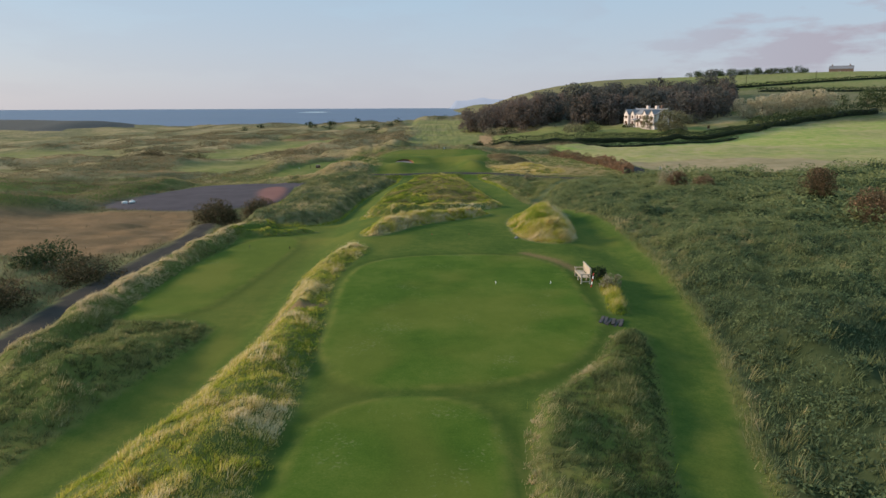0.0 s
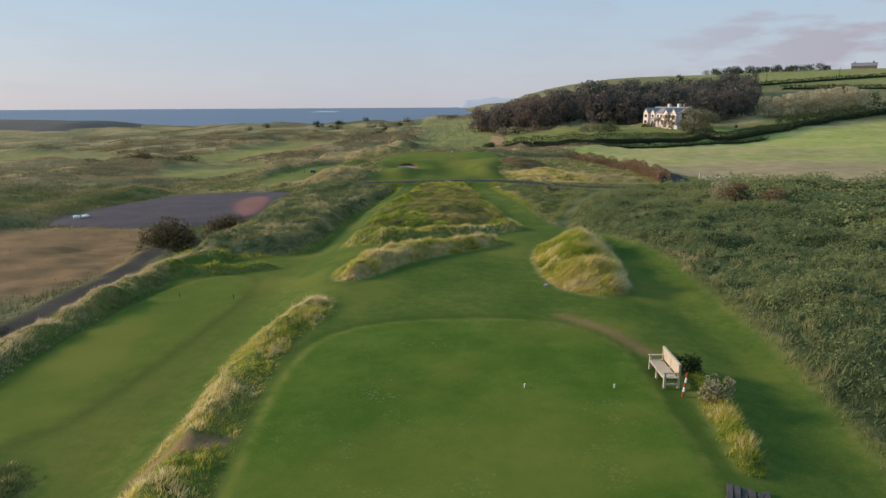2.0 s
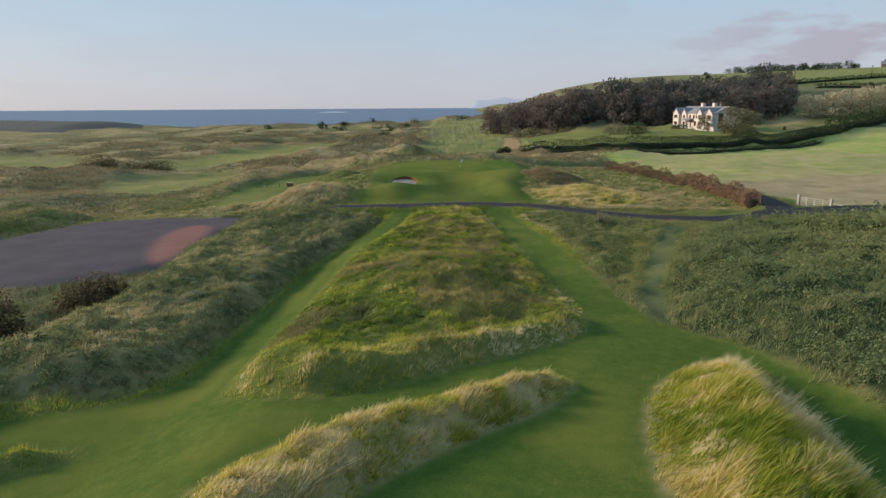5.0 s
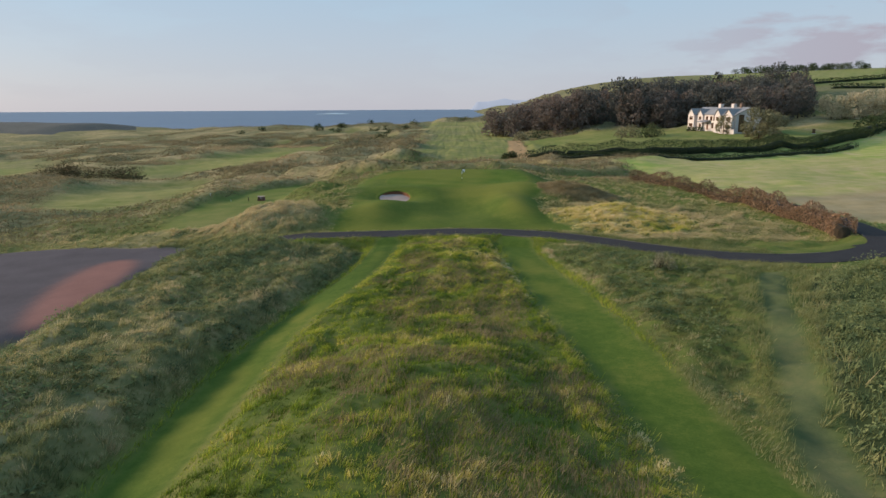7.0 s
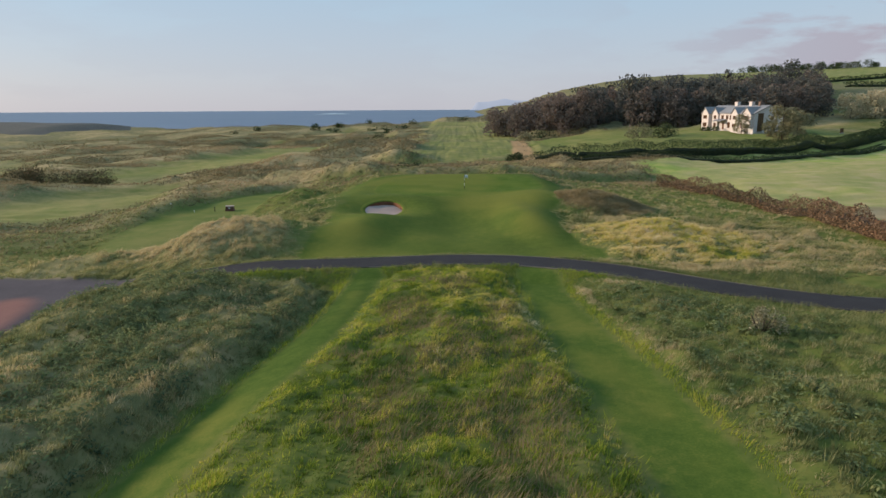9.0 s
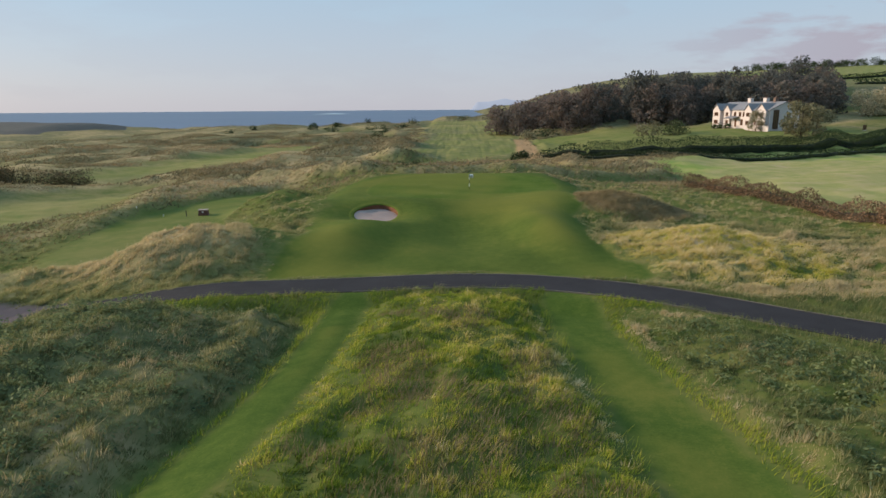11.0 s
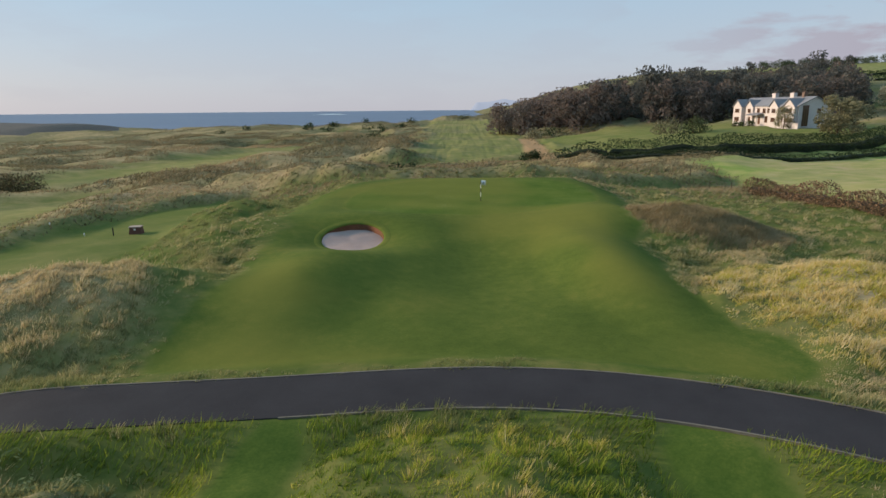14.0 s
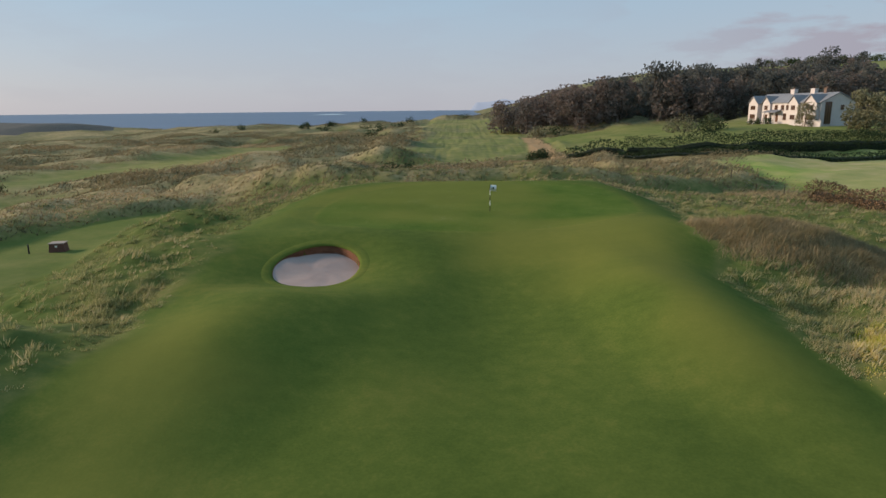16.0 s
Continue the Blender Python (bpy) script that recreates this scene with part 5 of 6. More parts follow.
def hedge(line, w, h, leaf, per_m, mat, tone, label, ragged=0.25, seed=1, name="hedge"):
    """A hedge: a solid ragged core, darkened for the shade inside, under a coat of leaves."""
    line = smooth_line(line, 2)
    seg = np.linalg.norm(np.diff(line, axis=0), axis=1)
    s = np.concatenate([[0], np.cumsum(seg)])
    k = int(s[-1] * per_m)
    q = rng.uniform(0, s[-1], k)
    px, py = np.interp(q, s, line[:, 0]), np.interp(q, s, line[:, 1])
    d = np.gradient(line, axis=0)
    d /= np.linalg.norm(d, axis=1)[:, None]
    nx_, ny_ = np.interp(q, s, -d[:, 1]), np.interp(q, s, d[:, 0])
    hv = h * (1 - ragged + 2 * ragged * fbm(q, q * 0, h * 1.2, seed, 3))
    wv = w * (0.8 + 0.4 * fbm(q, q * 0 + 50, h, seed + 2, 2))
    a = rng.uniform(0, math.pi, k)
    off, zz = np.cos(a), np.sin(a) ** 0.7
    top = hv * zz * rng.uniform(0.85, 1.06, k)
    lowz = rng.random(k) < 0.45
    top = np.where(lowz, hv * rng.uniform(0, 0.85, k), top)
    off = np.where(lowz, np.sign(off), off)
    gx_, gy_ = px + nx_ * off * wv / 2, py + ny_ * off * wv / 2
    c = np.stack([gx_, gy_, level(px, py) + top], 1)
    v, f, t = leaves_arrays(c, leaf, tone + 0.25 * (fbm(q, q * 0, h * 2.5, seed + 9, 2) - 0.5) + rng.normal(0, 0.15, k), 0.2)
    ob = thing(name, Matrix.Identity(4), label, "hedge")
    part("foliage", numpy_mesh("foliage", v, f, mat, t), mat, ob)
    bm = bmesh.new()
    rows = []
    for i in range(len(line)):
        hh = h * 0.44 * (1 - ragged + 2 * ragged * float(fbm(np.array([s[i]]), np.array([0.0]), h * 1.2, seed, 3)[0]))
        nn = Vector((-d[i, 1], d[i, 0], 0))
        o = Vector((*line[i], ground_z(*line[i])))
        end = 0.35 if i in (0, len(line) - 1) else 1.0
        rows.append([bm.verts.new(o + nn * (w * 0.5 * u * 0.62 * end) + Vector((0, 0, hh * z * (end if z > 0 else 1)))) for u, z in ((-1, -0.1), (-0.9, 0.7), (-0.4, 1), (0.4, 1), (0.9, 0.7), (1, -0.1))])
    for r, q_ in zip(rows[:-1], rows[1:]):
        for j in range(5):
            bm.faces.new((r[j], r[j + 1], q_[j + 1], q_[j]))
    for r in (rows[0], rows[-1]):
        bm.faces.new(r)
    part("core", bm, m_core2 if mat == m_gorse else m_hedge_shade, ob)
    return ob


# near-black filling: the shade between hedge leaves put into its colour
m_hedge_shade = plain("hedge_inner_shade", (0.010, 0.014, 0.008), (0.022, 0.028, 0.014), 3.0)
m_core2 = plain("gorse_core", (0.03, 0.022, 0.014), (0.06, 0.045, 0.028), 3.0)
hedge([(26.4, 150), (28.6, 140), (30.2, 130), (31.15, 120.6)], 1.6, 1.35, 0.15, 420, m_gorse, 0.70, "ragged dark gorse hedge beside the field", 0.6, 3)
hedge([(31.0, 121.4), (31.5, 112), (31.3, 106), (30.6, 103.4)], 1.5, 1.55, 0.15, 560, m_gorse, 0.86, "ragged russet gorse hedge beside the road", 0.55, 5)
hedge([(16, 201.5), (20, 199), (24, 197.5)], 2.6, 2.0, 0.34, 80, m_hedge, 0.35, "low dark hedge end beside the sandy track", 0.3, 7)
hedge([(24, 198), (34, 194.5), (44, 195.5), (54, 198), (64, 203), (80, 214), (100, 230), (125, 256)], 3.4, 2.9, 0.21, 330, m_hedge, 0.36, "tall clipped dark hedge in front of the house", 0.08, 9)
hedge([(22, 193.5), (34, 190), (46, 189.5), (60, 193), (80, 205), (104, 226)], 2.4, 1.1, 0.24, 90, m_hedge, 0.4, "low rough hedge along the field edge", 0.3, 11)
hedge([(125, 258), (142, 274), (165, 292), (185, 304), (215, 318)], 4.5, 5.0, 0.6, 60, m_hedge, 0.5, "tall dark field hedge on the rise", 0.25, 13)
hedge([(210, 430), (260, 450), (330, 470), (420, 480), (520, 500)], 4, 3.2, 0.9, 16, m_hedge, 0.5, "dark hedgerow across the hillside", 0.3, 15)
hedge([(190, 500), (260, 540), (340, 570), (440, 590), (560, 600)], 4, 3.2, 1.0, 14, m_hedge, 0.5, "dark hedgerow across the hillside", 0.3, 17)


def tree_variant(seed, h, w, mat, tone, leaf, per, low=0.25, name="tree", label="", group=""):
    """A wind-shaped tree: tapered trunk, limbs, and a crown of lumps with gaps."""
    r = random.Random(seed)
    ob = thing(name, pose(0, 0, -500), label, "tree", group)
    bm = bmesh.new()
    lean_ = Vector((r.uniform(-0.06, 0.06), r.uniform(-0.06, 0.06), 1))
    tube(bm, (0, 0, -0.6), lean_ * h * 0.45, 0.022 * h, 0.014 * h, 8)
    tube(bm, lean_ * h * 0.45, lean_ * h * 0.85, 0.014 * h, 0.004 * h, 7)
    cl = []
    for k in range(26):
        u = low + (1 - low) * (k + r.random()) / 26
        a = r.uniform(0, 6.28)
        reach = w * 0.5 * (0.35 + 0.65 * math.sin(math.pi * min(0.95, (u - low) / (1 - low) * 0.75 + 0.22))) * r.uniform(0.45, 0.95)
        c = lean_ * h * u + Vector((reach * math.cos(a), reach * math.sin(a), 0))
        s = w * r.uniform(0.14, 0.22)
        cl.append((c.x, c.y, min(c.z, h * 0.95), s, s * 0.75))
        if k % 3 == 0:
            tube(bm, lean_ * h * max(0.2, u - 0.14), c, 0.008 * h, 0.002 * h, 5)
    p, rel = clump_points(cl, per)
    # each lump's top lighter, underside darker, so its shading sits in the tint
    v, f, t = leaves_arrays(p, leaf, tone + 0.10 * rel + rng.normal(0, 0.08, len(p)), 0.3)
    part("trunk", bm, m_bark, ob)
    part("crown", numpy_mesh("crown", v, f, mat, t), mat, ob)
    return ob


WOOD = rounded([(13, 348), (40, 341), (66, 335), (94, 320), (118, 312), (138, 318), (150, 334), (164, 364), (178, 402), (150, 425), (60, 425), (20, 402)], 1)
pines = [tree_variant(60 + k, h, w, m_pine, tone, 1.05, 32, low, "pine_tree", "dark wind-shaped pine in the wood behind the house", "pine wood")
         for k, (h, w, tone, low) in enumerate(((13, 12, 0.50, 0.05), (14.5, 11.5, 0.45, 0.06), (12, 12.5, 0.86, 0.04), (15, 12.5, 0.45, 0.08), (11, 11, 0.78, 0.03), (13.5, 13.5, 0.56, 0.05)))]
r = random.Random(12)
spots = []
while len(spots) < 150:
    px, py = r.uniform(10, 220), r.uniform(308, 428)
    if float(inside(WOOD, np.array([px]), np.array([py]))[0]) > 0.5 and all((px - qx) ** 2 + (py - qy) ** 2 > 5.5 ** 2 for qx, qy in spots):
        spots.append((px, py))
for k, (px, py) in enumerate(spots):
    src = pines[(2, 4, 2)[r.randrange(3)] if px < 60 else r.randrange(6)]
    grow = 0.95 + 0.24 * float((ss(14, 46, np.array([px])) * (1 - 0.75 * ss(85, 140, np.array([px]))))[0])
    t_ = copy_thing(src, pose(px, py, ground_z(px, py), 0, 0, r.uniform(0, 360)))
    t_.scale = (1 + 0.35 * (grow - 1), 1 + 0.35 * (grow - 1), grow * r.uniform(0.88, 1.10))
for o in pines:
    for ch in list(o.children):
        bpy.data.objects.remove(ch)
    bpy.data.objects.remove(o)
broad = [tree_variant(80 + k, h, w, mt, tone, leaf, per, 0.08, "tree", lab, gr) for k, (h, w, mt, tone, leaf, per, lab, gr) in enumerate((
    (8.5, 10, m_olive, 0.45, 0.6, 85, "broad olive-green garden tree beside the house", ""), (7.0, 6.5, m_olive, 0.6, 0.45, 70, "sunlit garden tree in front of the house", ""),
    (8.5, 12, m_olive, 1.0, 0.65, 85, "pale wind-cut tree above the field", "pale trees above the field"), (9.0, 12, m_hedge, 0.6, 0.85, 30, "dark rounded tree on the hillside", "hillside trees")))]
place = [(0, 84.5, 238, 1.0), (0, 91, 243, 0.85), (1, 83.9, 261.3, 0.8), (2, 158, 318, 1.1), (2, 167, 320, 1.15), (2, 176, 322, 1.2), (2, 186, 324, 1.2), (2, 150, 320, 1.0), (2, 194, 327, 1.0)]
for k in range(34):
    place.append((3, 205 + 9 * k + r.uniform(-5, 5), 336 + 3 * k + r.uniform(-18, 22), r.uniform(0.55, 1.0)))
for x0, x1, count, big in ((258, 352, 34, 0.8), (352, 378, 6, 0.9), (478, 560, 18, 1.1)):      # belts along the crest
    for k in range(count):
        place.append((3, x0 + (x1 - x0) * (k + r.random()) / count, 672 + r.uniform(-12, 12), big * r.uniform(0.6, 1.1)))
for k, px, py, sc in place:
    t_ = copy_thing(broad[k], pose(px, py, ground_z(px, py) - (2.2 * sc if k == 3 and py > 600 else 0), 0, 0, r.uniform(0, 360)))
    t_.scale = (sc, sc, sc)
for o in broad:
    for ch in list(o.children):
        bpy.data.objects.remove(ch)
    bpy.data.objects.remove(o)

# ---- house ----
m_render = plain("white_render", (0.50, 0.44, 0.425), (0.62, 0.56, 0.54), 1.2)
m_slate = plain("grey_slate", (0.16, 0.16, 0.175), (0.25, 0.245, 0.26), 3.0, 0.7)
m_trim = plain("dark_fascia", (0.03, 0.03, 0.032), (0.06, 0.058, 0.058), 3.0)
m_wood = plain("brown_window_wood", (0.10, 0.05, 0.03), (0.17, 0.09, 0.055), 4.0)
m_brick = plain("brown_brick", (0.13, 0.085, 0.065), (0.22, 0.15, 0.12), 4.0)
m_glass, n, l, b = material("window_glass", 0.06)
# brown base: warm evening reflection put into the pane's colour
b.inputs["Base Color"].default_value = (0.075, 0.045, 0.032, 1)
b.inputs["Specular IOR Level"].default_value = 0.8


def gable_roof(x0, x1, y0, y1, eave, ridge, over=0.35, thick=0.18, along_x=True):
    """Two slabs over a ridge along x (or along y)."""
    bm = bmesh.new()
    if along_x:
        mid = (y0 + y1) / 2
        k = (ridge - eave) / (mid - y0)
        out = [(y0 - over, eave - over * k), (mid, ridge), (y1 + over, eave - over * k), (y1 + over, eave - over * k + thick), (mid, ridge + thick * 1.2), (y0 - over, eave - over * k + thick)]
        prism(bm, out, (0, 1, 0), (0, 0, 1), (1, 0, 0), x1 - x0 + 2 * over)
        for v in bm.verts:
            v.co.x += x0 - over
    else:
        mid = (x0 + x1) / 2
        k = (ridge - eave) / (mid - x0)
        out = [(x0 - over, eave - over * k), (mid, ridge), (x1 + over, eave - over * k), (x1 + over, eave - over * k + thick), (mid, ridge + thick * 1.2), (x0 - over, eave - over * k + thick)]
        prism(bm, out, (1, 0, 0), (0, 0, 1), (0, 1, 0), y1 - y0 + over)
        for v in bm.verts:
            v.co.y += y0 - over
    return bm


def window(parent, x, z, w, h, y=0.0, side=0, bars=1):
    """A window on the front (side 0) or on the gable end (side 1, x is then the depth)."""
    def turn(bm):
        if side:
            for v in bm.verts:
                v.co = Vector((29.2 - v.co.y, v.co.x, v.co.z))
        return bm
    f = bmesh.new()
    for d in ((x, y - 0.10, z, x + 0.12, y + 0.02, z + h), (x + w - 0.12, y - 0.10, z, x + w, y + 0.02, z + h), (x, y - 0.10, z, x + w, y + 0.02, z + 0.12), (x, y - 0.10, z + h - 0.12, x + w, y + 0.02, z + h)):
        box(f, *d)
    for k in range(bars):
        c = x + w * (k + 1) / (bars + 1)
        box(f, c - 0.05, y - 0.09, z, c + 0.05, y + 0.01, z + h)
    wdw = part("window", turn(f), m_wood, parent)
    part("pane", turn(boxes((x + 0.1, y - 0.04, z + 0.1, x + w - 0.1, y - 0.01, z + h - 0.1))), m_glass, wdw)
    part("sill", turn(boxes((x - 0.1, y - 0.18, z - 0.1, x + w + 0.1, y, z))), m_render, wdw)


house = thing("house", pose(84.0, 291.0, -0.35, 0, 0, -82.7), "large white rendered two-storey house with slate roofs and gables", "house")
bm = bmesh.new()
prism(bm, [(0, -0.8), (9, -0.8), (9, 5.1), (4.5, 7.3), (0, 5.1)], (0, 1, 0), (0, 0, 1), (1, 0, 0), 29.2)
part("wall", bm, m_render, house, "white rendered walls, warm in the evening sun")
part("roof", gable_roof(0, 29.2, 0, 9, 5.12, 7.33), m_slate, house, "grey slate roof with dark verges")
for gx0, gx1, top, dep in ((0.2, 4.6, 6.9, 1.3), (5.6, 9.2, 6.7, 0.5), (17.6, 21.4, 6.8, 0.7), (24.2, 28.8, 6.9, 0.9)):
    bm = bmesh.new()
    prism(bm, [(gx0, -0.6), (gx1, -0.6), (gx1, 5.0), ((gx0 + gx1) / 2, top), (gx0, 5.0)], (1, 0, 0), (0, 0, 1), (0, 1, 0), dep + 2.0)
    for v in bm.verts:
        v.co.y -= dep
    part("gable", bm, m_render, house)
    part("gable_roof", gable_roof(gx0, gx1, -dep, 3.8, 5.02, top + 0.02, 0.28, 0.14, False), m_slate, house)
    window(house, gx0 + 1.1, 3.2, gx1 - gx0 - 2.2, 1.15, -dep)
    window(house, gx0 + 1.0, 0.7, gx1 - gx0 - 2.0, 1.25, -dep, bars=2)
for wx in (10.6, 13.4, 15.6, 22.2):
    window(house, wx, 3.1, 1.3, 1.35)
for wx in (14.6, 22.2):
    window(house, wx, 0.5, 1.3, 1.8)
part("porch_roof", gable_roof(8.6, 13.6, -1.9, 1.9, 2.55, 3.1, 0.3, 0.12), m_slate, house, "low slate porch roof")
for px in (8.8, 11.0, 13.2):
    part("porch_post", boxes((px, -1.75, -0.6, px + 0.16, -1.59, 2.55), bev=0.01), m_render, house)
part("door", boxes((11.3, -0.06, 0.0, 12.4, 0.02, 2.1), bev=0.02), m_wood, house, "brown front door under the porch")
for cx, cw, mt, lab in ((10.8, 1.6, m_render, "white rendered chimney"), (19.0, 1.6, m_render, "white rendered chimney"), (24.0, 1.0, m_brick, "brown brick chimney")):
    ch = part("chimney", boxes((cx, 4.0, 6.6, cx + cw, 5.0, 8.5), (cx - 0.08, 3.92, 8.5, cx + cw + 0.08, 5.08, 8.62)), mt, house, lab)
    bm = bmesh.new()
    tube(bm, (cx + cw * 0.3, 4.5, 8.6), (cx + cw * 0.3, 4.5, 8.95), 0.14, 0.11)
    tube(bm, (cx + cw * 0.7, 4.5, 8.6), (cx + cw * 0.7, 4.5, 8.95), 0.14, 0.11)
    part("chimney_pot", bm, m_brick, ch)
window(house, 1.1, -0.2, 1.7, 5.4, 0.0, 1, 2)
window(house, 5.2, 3.2, 0.9, 1.2, 0.0, 1, 0)
window(house, 5.4, 0.5, 0.9, 1.2, 0.0, 1, 0)
part("verge_board", prism(bmesh.new(), [(-0.4, 4.72), (4.5, 7.12), (9.4, 4.72), (9.4, 4.95), (4.5, 7.36), (-0.4, 4.95)], (0, 1, 0), (0, 0, 1), (1, 0, 0), 0.12), m_trim, house, "dark verge boards")
house.children[-1].location.x = 29.42
wall_thing = thing("garden_wall", pose(83.3, 268.0, ground_z(84.5, 263), 0, 0, -76), "low white rendered garden wall in front of the house", "wall")
part("wall_body", boxes((0, 0, -0.8, 10.3, 0.3, 1.5)), m_render, wall_thing)
part("coping", boxes((-0.08, -0.08, 1.5, 10.38, 0.38, 1.62), bev=0.02), m_render, wall_thing)
for k, (sx_, sy_, sw) in enumerate(((81.8, 286.5, 2.6), (82.2, 282.0, 3.2), (82.6, 278.5, 2.8))):
    bush(sx_, sy_, sw, 2.0, m_hedge, "clipped shrub against the house front", 70 + k, 0.3, 20, 0.6, "shrubs by the house", 8)

farm = thing("farmhouse", pose(410, 692, ground_z(410, 692) - 2.0, 0, 0, -30), "small farmhouse on the skyline of the hill", "house")
part("wall", prism(bmesh.new(), [(0, -1), (8, -1), (8, 5), (4, 8), (0, 5)], (0, 1, 0), (0, 0, 1), (1, 0, 0), 22), m_brick, farm)
part("roof", gable_roof(0, 22, 0, 8, 5.02, 8.03, 0.3, 0.2), m_slate, farm)
part("chimney", boxes((2, 3.4, 7, 3.2, 4.6, 9.6)), m_brick, farm)
part("chimney", boxes((18, 3.4, 7, 19.2, 4.6, 9.6)), m_brick, farm)
for wx in (3, 9, 15):
    wd = part("window", boxes((wx, -0.08, 1, wx + 1.6, 0.02, 2.6)), m_render, farm)
    part("pane", boxes((wx + 0.15, -0.12, 1.15, wx + 1.45, -0.06, 2.45)), m_glass, wd)
for px, py in ((262, 560), (330, 575)):
    pole = thing("utility_pole", pose(px, py, ground_z(px, py)), "tall weathered wooden utility pole on the hillside", "pole", "utility poles")
    part("post", tube(bmesh.new(), (0, 0, -0.5), (0, 0, 9), 0.2, 0.14), m_bark, pole)
    part("crossarm", boxes((-1.0, -0.06, 8.3, 1.0, 0.06, 8.5)), m_bark, pole)

# ---- bench and small things round the tees ----
m_teak = plain("weathered_teak", (0.38, 0.31, 0.24), (0.54, 0.46, 0.37), 12.0, 0.7)
bench = thing("bench", pose(7.95, 34.3, ground_z(7.9, 34.3), 0, 0, -90), "pale weathered wooden slatted bench beside the tee", "bench")
bench.scale = (0.94, 0.9, 0.86)
# local x along the seat, local -y is the front
for sx_ in (-0.88, 0.80, -0.04):
    part("front_leg", boxes((sx_, -0.30, 0, sx_ + 0.08, -0.22, 0.62 if sx_ != -0.04 else 0.42), bev=0.006), m_teak, bench)
    bm = boxes((sx_, 0.22, 0, sx_ + 0.08, 0.30, 0.45), bev=0.006)
    box(bm, sx_, 0.22, 0.45, sx_ + 0.08, 0.30, 0.98, bev=0.006)
    part("back_leg", bm, m_teak, bench)
for sx_ in (-0.89, 0.79):
    part("armrest", boxes((sx_, -0.34, 0.62, sx_ + 0.10, 0.28, 0.665), bev=0.008), m_teak, bench)
    part("side_rail", boxes((sx_ + 0.02, -0.26, 0.14, sx_ + 0.08, 0.26, 0.20)), m_teak, bench)
for k in range(5):
    part("seat_slat", boxes((-0.88, -0.30 + k * 0.105, 0.42, 0.88, -0.21 + k * 0.105, 0.445), bev=0.006), m_teak, bench)
for k in range(4):
    part("back_slat", boxes((-0.86, 0.235, 0.50 + k * 0.115, 0.86, 0.262, 0.602 + k * 0.115), bev=0.006), m_teak, bench)
part("top_rail", boxes((-0.90, 0.215, 0.955, 0.90, 0.30, 1.02), bev=0.01), m_teak, bench)
part("front_rail", boxes((-0.86, -0.27, 0.34, 0.86, -0.23, 0.42)), m_teak, bench)

m_red = plain("red_paint", (0.28, 0.03, 0.025), (0.42, 0.05, 0.04), 10.0, 0.5)
m_white = plain("white_paint", (0.70, 0.70, 0.68), (0.82, 0.82, 0.80), 10.0, 0.5)
m_black = plain("black_paint", (0.015, 0.015, 0.016), (0.03, 0.03, 0.03), 10.0, 0.5)
stake = thing("marker_stake", pose(8.12, 32.9, ground_z(8.12, 32.9), -6, 9, 0), "red and white striped stake behind the bench", "stake")
for k in range(5):
    part("stripe", tube(bmesh.new(), (0, 0, -0.1 if k == 0 else k * 0.16), (0, 0, (k + 1) * 0.16), 0.035, 0.035), (m_red, m_white)[k % 2], stake)

m_tar_wood = plain("dark_sleeper_timber", (0.022, 0.019, 0.020), (0.095, 0.085, 0.085), 7.0, 0.8, rel=0.8, dist=0.02)
steps = thing("timber_steps", pose(7.6, 27.4, 0, 0, 0, -24), "dark timber sleeper steps sunk beside the tee", "steps")
for k in range(6):
    u = -0.35 + 0.17 * k
    gx_, gy_ = 7.6 + u * math.cos(radians(-24)), 27.4 + u * math.sin(radians(-24))
    wob = math.sin(k * 2.7)
    bm = boxes((-0.075, -0.50 + 0.06 * wob, -0.14, 0.075 + 0.012 * wob, 0.44 + 0.07 * math.sin(k * 4.1), 0.045), bev=0.016)
    bm.transform(pose(u + 0.08, 0.02 * wob, ground_z(gx_, gy_) + 0.012 * wob, 3 * math.sin(k * 1.9), 5 * math.sin(k * 3.3), 4 * wob))
    part("sleeper", bm, m_tar_wood, steps)

m_stone = plain("grey_stone", (0.12, 0.115, 0.11), (0.24, 0.235, 0.22), 9.0, 0.85, rel=0.6, dist=0.02)
stone = thing("stone_marker", pose(5.6, 45.9, ground_z(5.6, 45.9)), "small round grey stone yardage marker in the turf", "marker")
bm = bmesh.new()
bmesh.ops.create_uvsphere(bm, u_segments=14, v_segments=9, radius=0.15)
for v in bm.verts:
    v.co = Vector((v.co.x * 1.1, v.co.y, v.co.z * 0.5 + 0.03 + 0.02 * math.sin(v.co.x * 21 + v.co.y * 17)))
part("stone", bm, m_stone, stone, "", True)
part("plaque", tube(bmesh.new(), (0, 0, 0.07), (0, 0, 0.112), 0.05, 0.045, 16), m_white, stone, "pale round plaque")


def tee_marker(x, y, mat, h, label, group, r_=0.022):
    ob = thing("tee_marker", pose(x, y, ground_z(x, y)), label, "tee marker", group)
    part("peg", tube(bmesh.new(), (0, 0, -0.1), (0, 0, h * 0.7), r_ * 0.8, r_, 10), mat, ob)
    bm = bmesh.new()
    bmesh.ops.create_uvsphere(bm, u_segments=10, v_segments=6, radius=r_ * 1.25)
    for v in bm.verts:
        v.co.z += h * 0.8
    part("cap", bm, mat, ob, "", True)


for p in ((3.03, 33.45), (6.02, 33.4)):
    tee_marker(*p, m_white, 0.15, "small white tee marker on the mown tee", "white tee markers")
for p in ((-14.5, 47.4), (-11.4, 47.1)):
    tee_marker(*p, m_black, 0.3, "small dark tee marker on a long mown tee", "dark tee markers", 0.02)
for p in ((-33.2, 138.4), (-30.4, 138.2)):
    tee_marker(*p, m_white, 0.22, "small white tee marker on the far tee", "far tee markers", 0.035)
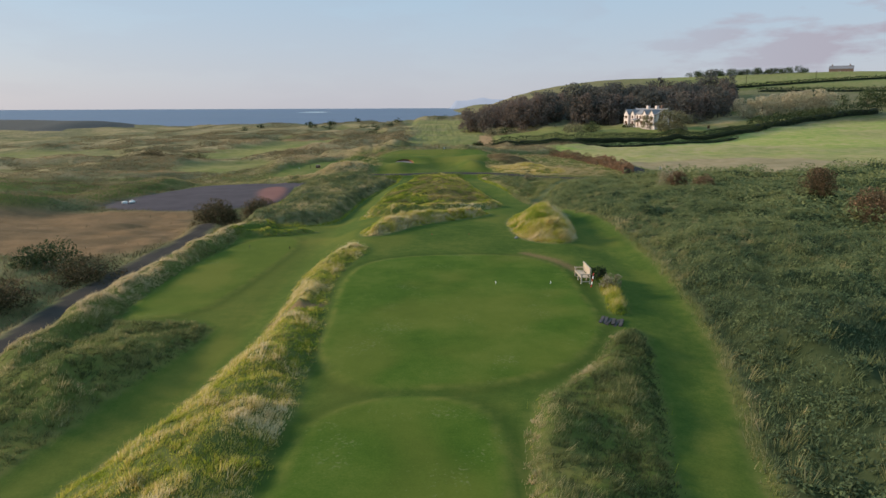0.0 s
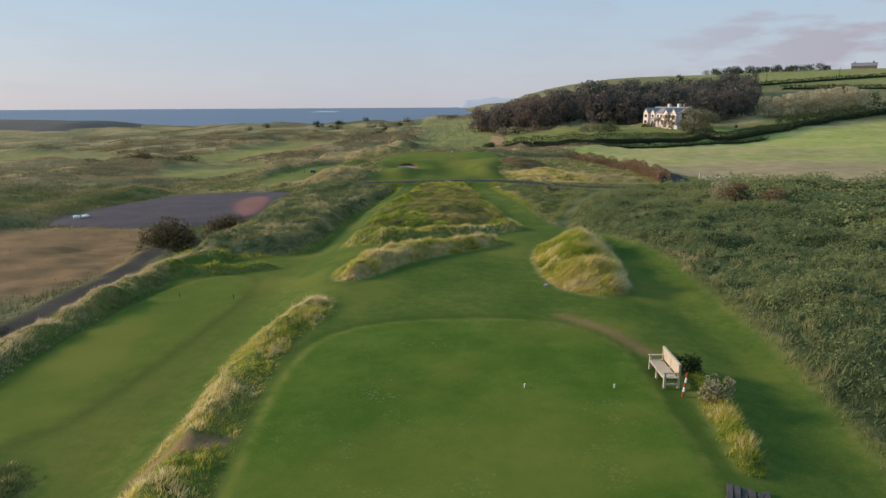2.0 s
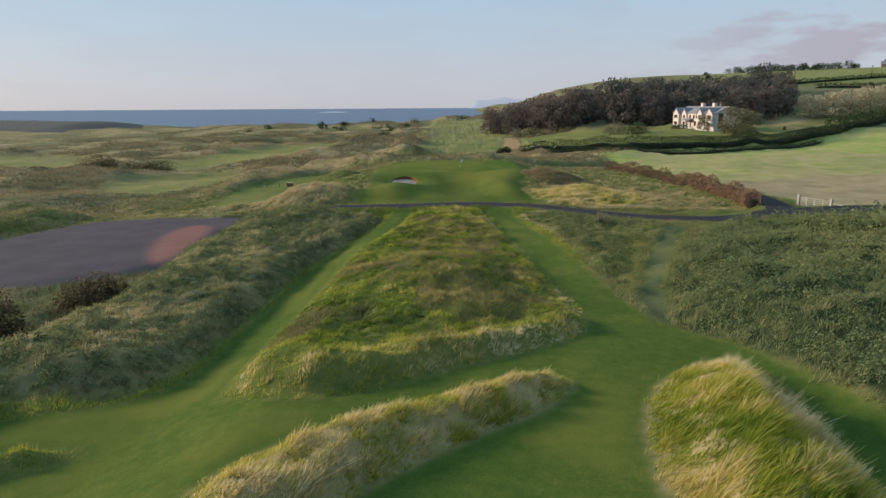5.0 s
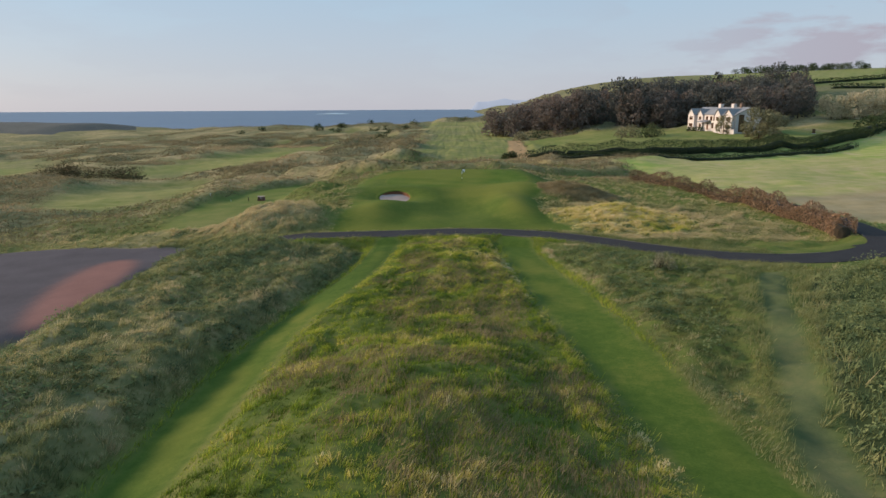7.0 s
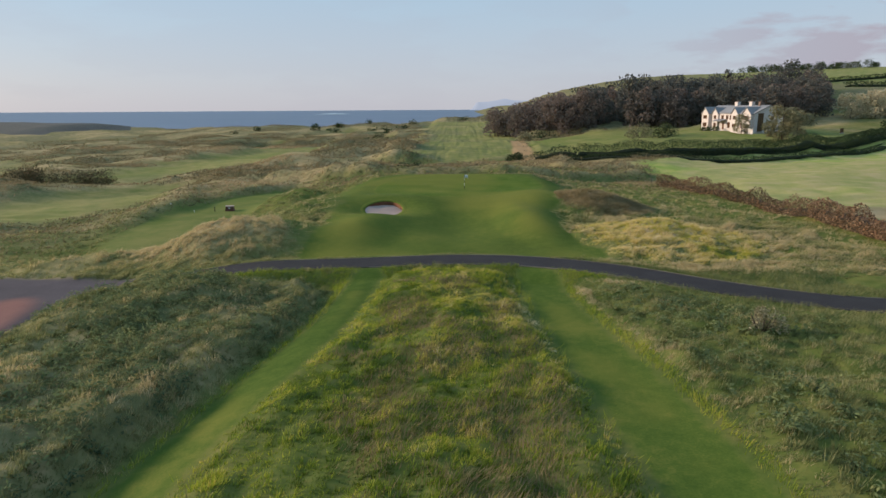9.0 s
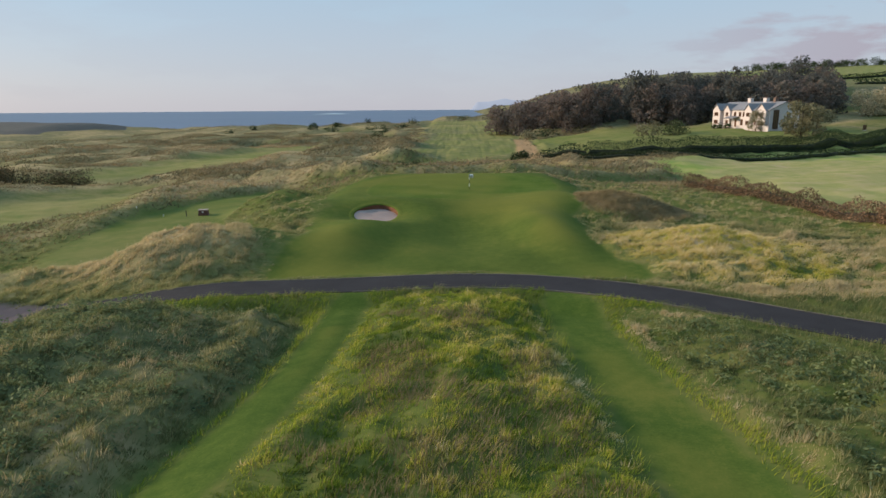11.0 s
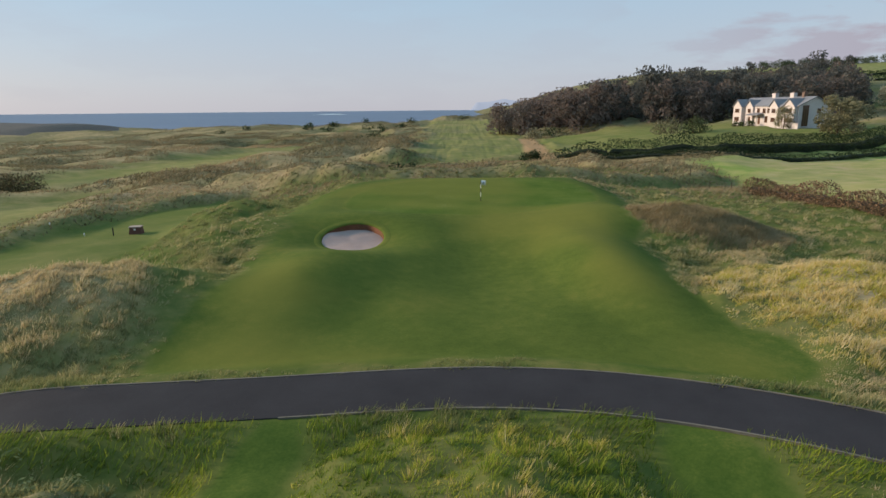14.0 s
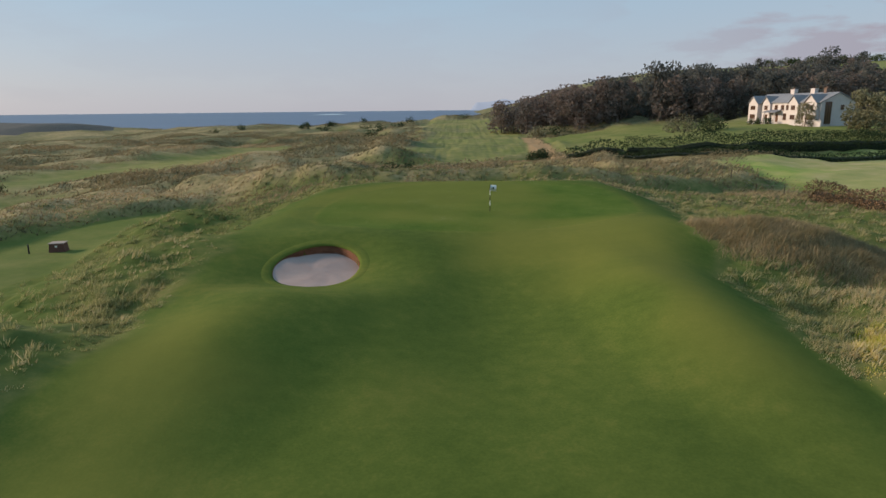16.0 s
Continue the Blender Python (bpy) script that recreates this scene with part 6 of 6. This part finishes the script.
for p in ((-0.6, 47.2), (2.2, 47.3)):
    tee_marker(*p, m_red, 0.12, "small red tee marker on mown turf", "red tee markers", 0.018)

m_box = plain("red_brown_timber", (0.10, 0.046, 0.036), (0.18, 0.085, 0.065), 6.0, 0.7)
bin_ = thing("tee_box", pose(-26.3, 138.2, ground_z(-26.3, 138.2), 0, 0, 10), "red-brown wooden box with a sloping lid beside the tee", "box")
bin_.scale = (0.82, 0.82, 0.85)
part("front", prism(bmesh.new(), [(-0.62, -0.05), (0.62, -0.05), (0.50, 0.62), (-0.50, 0.62)], (1, 0, 0), (0, 0, 1), (0, 1, 0), 0.75), m_box, bin_)
part("lid", boxes((-0.56, -0.08, 0.62, 0.56, 0.83, 0.69), bev=0.015), plain("pale_lid", (0.30, 0.22, 0.19), (0.42, 0.33, 0.29), 6.0), bin_, "paler weathered lid")
part("plate", boxes((-0.12, -0.025, 0.36, 0.06, -0.004, 0.5)), m_white, bin_, "small pale plate")
post = thing("post", pose(-27.9, 137.9, ground_z(-27.9, 137.9)), "short dark post beside the tee box", "post")
part("shaft", tube(bmesh.new(), (0, 0, -0.15), (0, 0, 0.62), 0.05, 0.045), m_black, post)

# flag
FX, FY = 0.75, 135.5
fz = ground_z(FX, FY)
flag = thing("flagstick", pose(FX, FY, fz), "white flag on a black and white banded stick in the hole", "flag")
for k in range(5):
    part("band", tube(bmesh.new(), (0, 0, -0.08 if k == 0 else 0.30 * k), (0, 0, 0.30 * (k + 1)), 0.022, 0.02, 8), (m_black, m_white)[k % 2], flag)
bm = bmesh.new()
cols = []
for k in range(9):
    u = k / 8
    yy = 0.045 * math.sin(u * 7)
    cols.append([bm.verts.new((0.02 + 0.34 * u, yy + s, z)) for s in (-0.003, 0.003) for z in (1.14, 1.48)])
for a, c in zip(cols[:-1], cols[1:]):
    bm.faces.new((a[0], c[0], c[1], a[1]))
    bm.faces.new((a[2], a[3], c[3], c[2]))
    bm.faces.new((a[1], c[1], c[3], a[3]))
    bm.faces.new((a[0], a[2], c[2], c[0]))
cloth = part("cloth", bm, m_white, flag, "white flag with a dark emblem", True)
part("emblem", boxes((0.14, -0.06, 1.26, 0.23, -0.05, 1.36), bev=0.003), m_black, cloth, "dark plain emblem")

# gate and field fence
m_gate = plain("weathered_white_paint", (0.28, 0.265, 0.245), (0.40, 0.38, 0.35), 8.0, 0.6)
gate = thing("field_gate", pose(36.7, 106.2, ground_z(36.7, 106.2), 0, 0, -64), "white painted five-bar field gate, closed, between white posts", "gate")
for k in range(5):
    part("bar", boxes((0.1, -0.03, 0.22 + 0.2 * k, 3.5, 0.03, 0.28 + 0.2 * k), bev=0.008), m_gate, gate)
for gx_, hh in ((-0.1, 1.35), (3.5, 1.3)):
    part("gatepost", boxes((gx_, -0.12, -0.4, gx_ + 0.24, 0.12, hh), bev=0.02), m_gate, gate)
for gx_ in (0.9, 1.8, 2.7):
    part("upright", boxes((gx_, -0.045, 0.25, gx_ + 0.09, -0.03, 1.2)), m_gate, gate)
part("side_rail", boxes((3.74, -0.03, 0.75, 4.8, 0.03, 0.84), bev=0.008), m_gate, gate)
fence_line = smooth_line([(20, 172), (24.5, 160), (28.2, 148), (30.6, 136), (32.2, 124)], 2)
fence = thing("wire_fence", Matrix.Identity(4), "thin post and wire fence beside the field", "fence")
fs = np.concatenate([[0], np.cumsum(np.linalg.norm(np.diff(fence_line, axis=0), axis=1))])
tops = []
for q in np.arange(0, fs[-1], 3.2):
    px, py = float(np.interp(q, fs, fence_line[:, 0])), float(np.interp(q, fs, fence_line[:, 1]))
    pz = ground_z(px, py)
    part("fence_post", tube(bmesh.new(), (px, py, pz - 0.3), (px, py, pz + 0.85), 0.04, 0.035, 7), m_bark, fence)
    tops.append(Vector((px, py, pz)))
for hgt in (0.4, 0.75):
    bm = bmesh.new()
    for a, c in zip(tops[:-1], tops[1:]):
        tube(bm, a + Vector((0, 0, hgt)), c + Vector((0, 0, hgt)), 0.006, 0.006, 4)
    part("wire", bm, m_stone, fence)

# bulk bags in the yard
for k, (bx_, by_, tn) in enumerate(((-43.0, 86.3, 20), (-42.2, 86.8, -15))):
    bag = thing("bulk_bag", pose(bx_, by_, ground_z(bx_, by_), 0, 0, tn), "white woven bulk bag slumped at the yard's edge", "bag", "bulk bags")
    bm = bmesh.new()
    bmesh.ops.create_cube(bm, size=1)
    bmesh.ops.subdivide_edges(bm, edges=bm.edges[:], cuts=4, use_grid_fill=True)
    for v in bm.verts:
        d = v.co.copy()
        v.co = (d.normalized() * 0.38).lerp(d * 0.62, 0.45)
        v.co.z = (v.co.z + 0.3) * 0.55
        v.co.x += 0.05 * math.sin(d.z * 9 + k)
    part("sack", bm, m_white, bag, "", True)
    part("loop", tube(bmesh.new(), (-0.15, 0.1, 0.26), (-0.05, 0.15, 0.44), 0.03, 0.03, 6), m_white, bag)
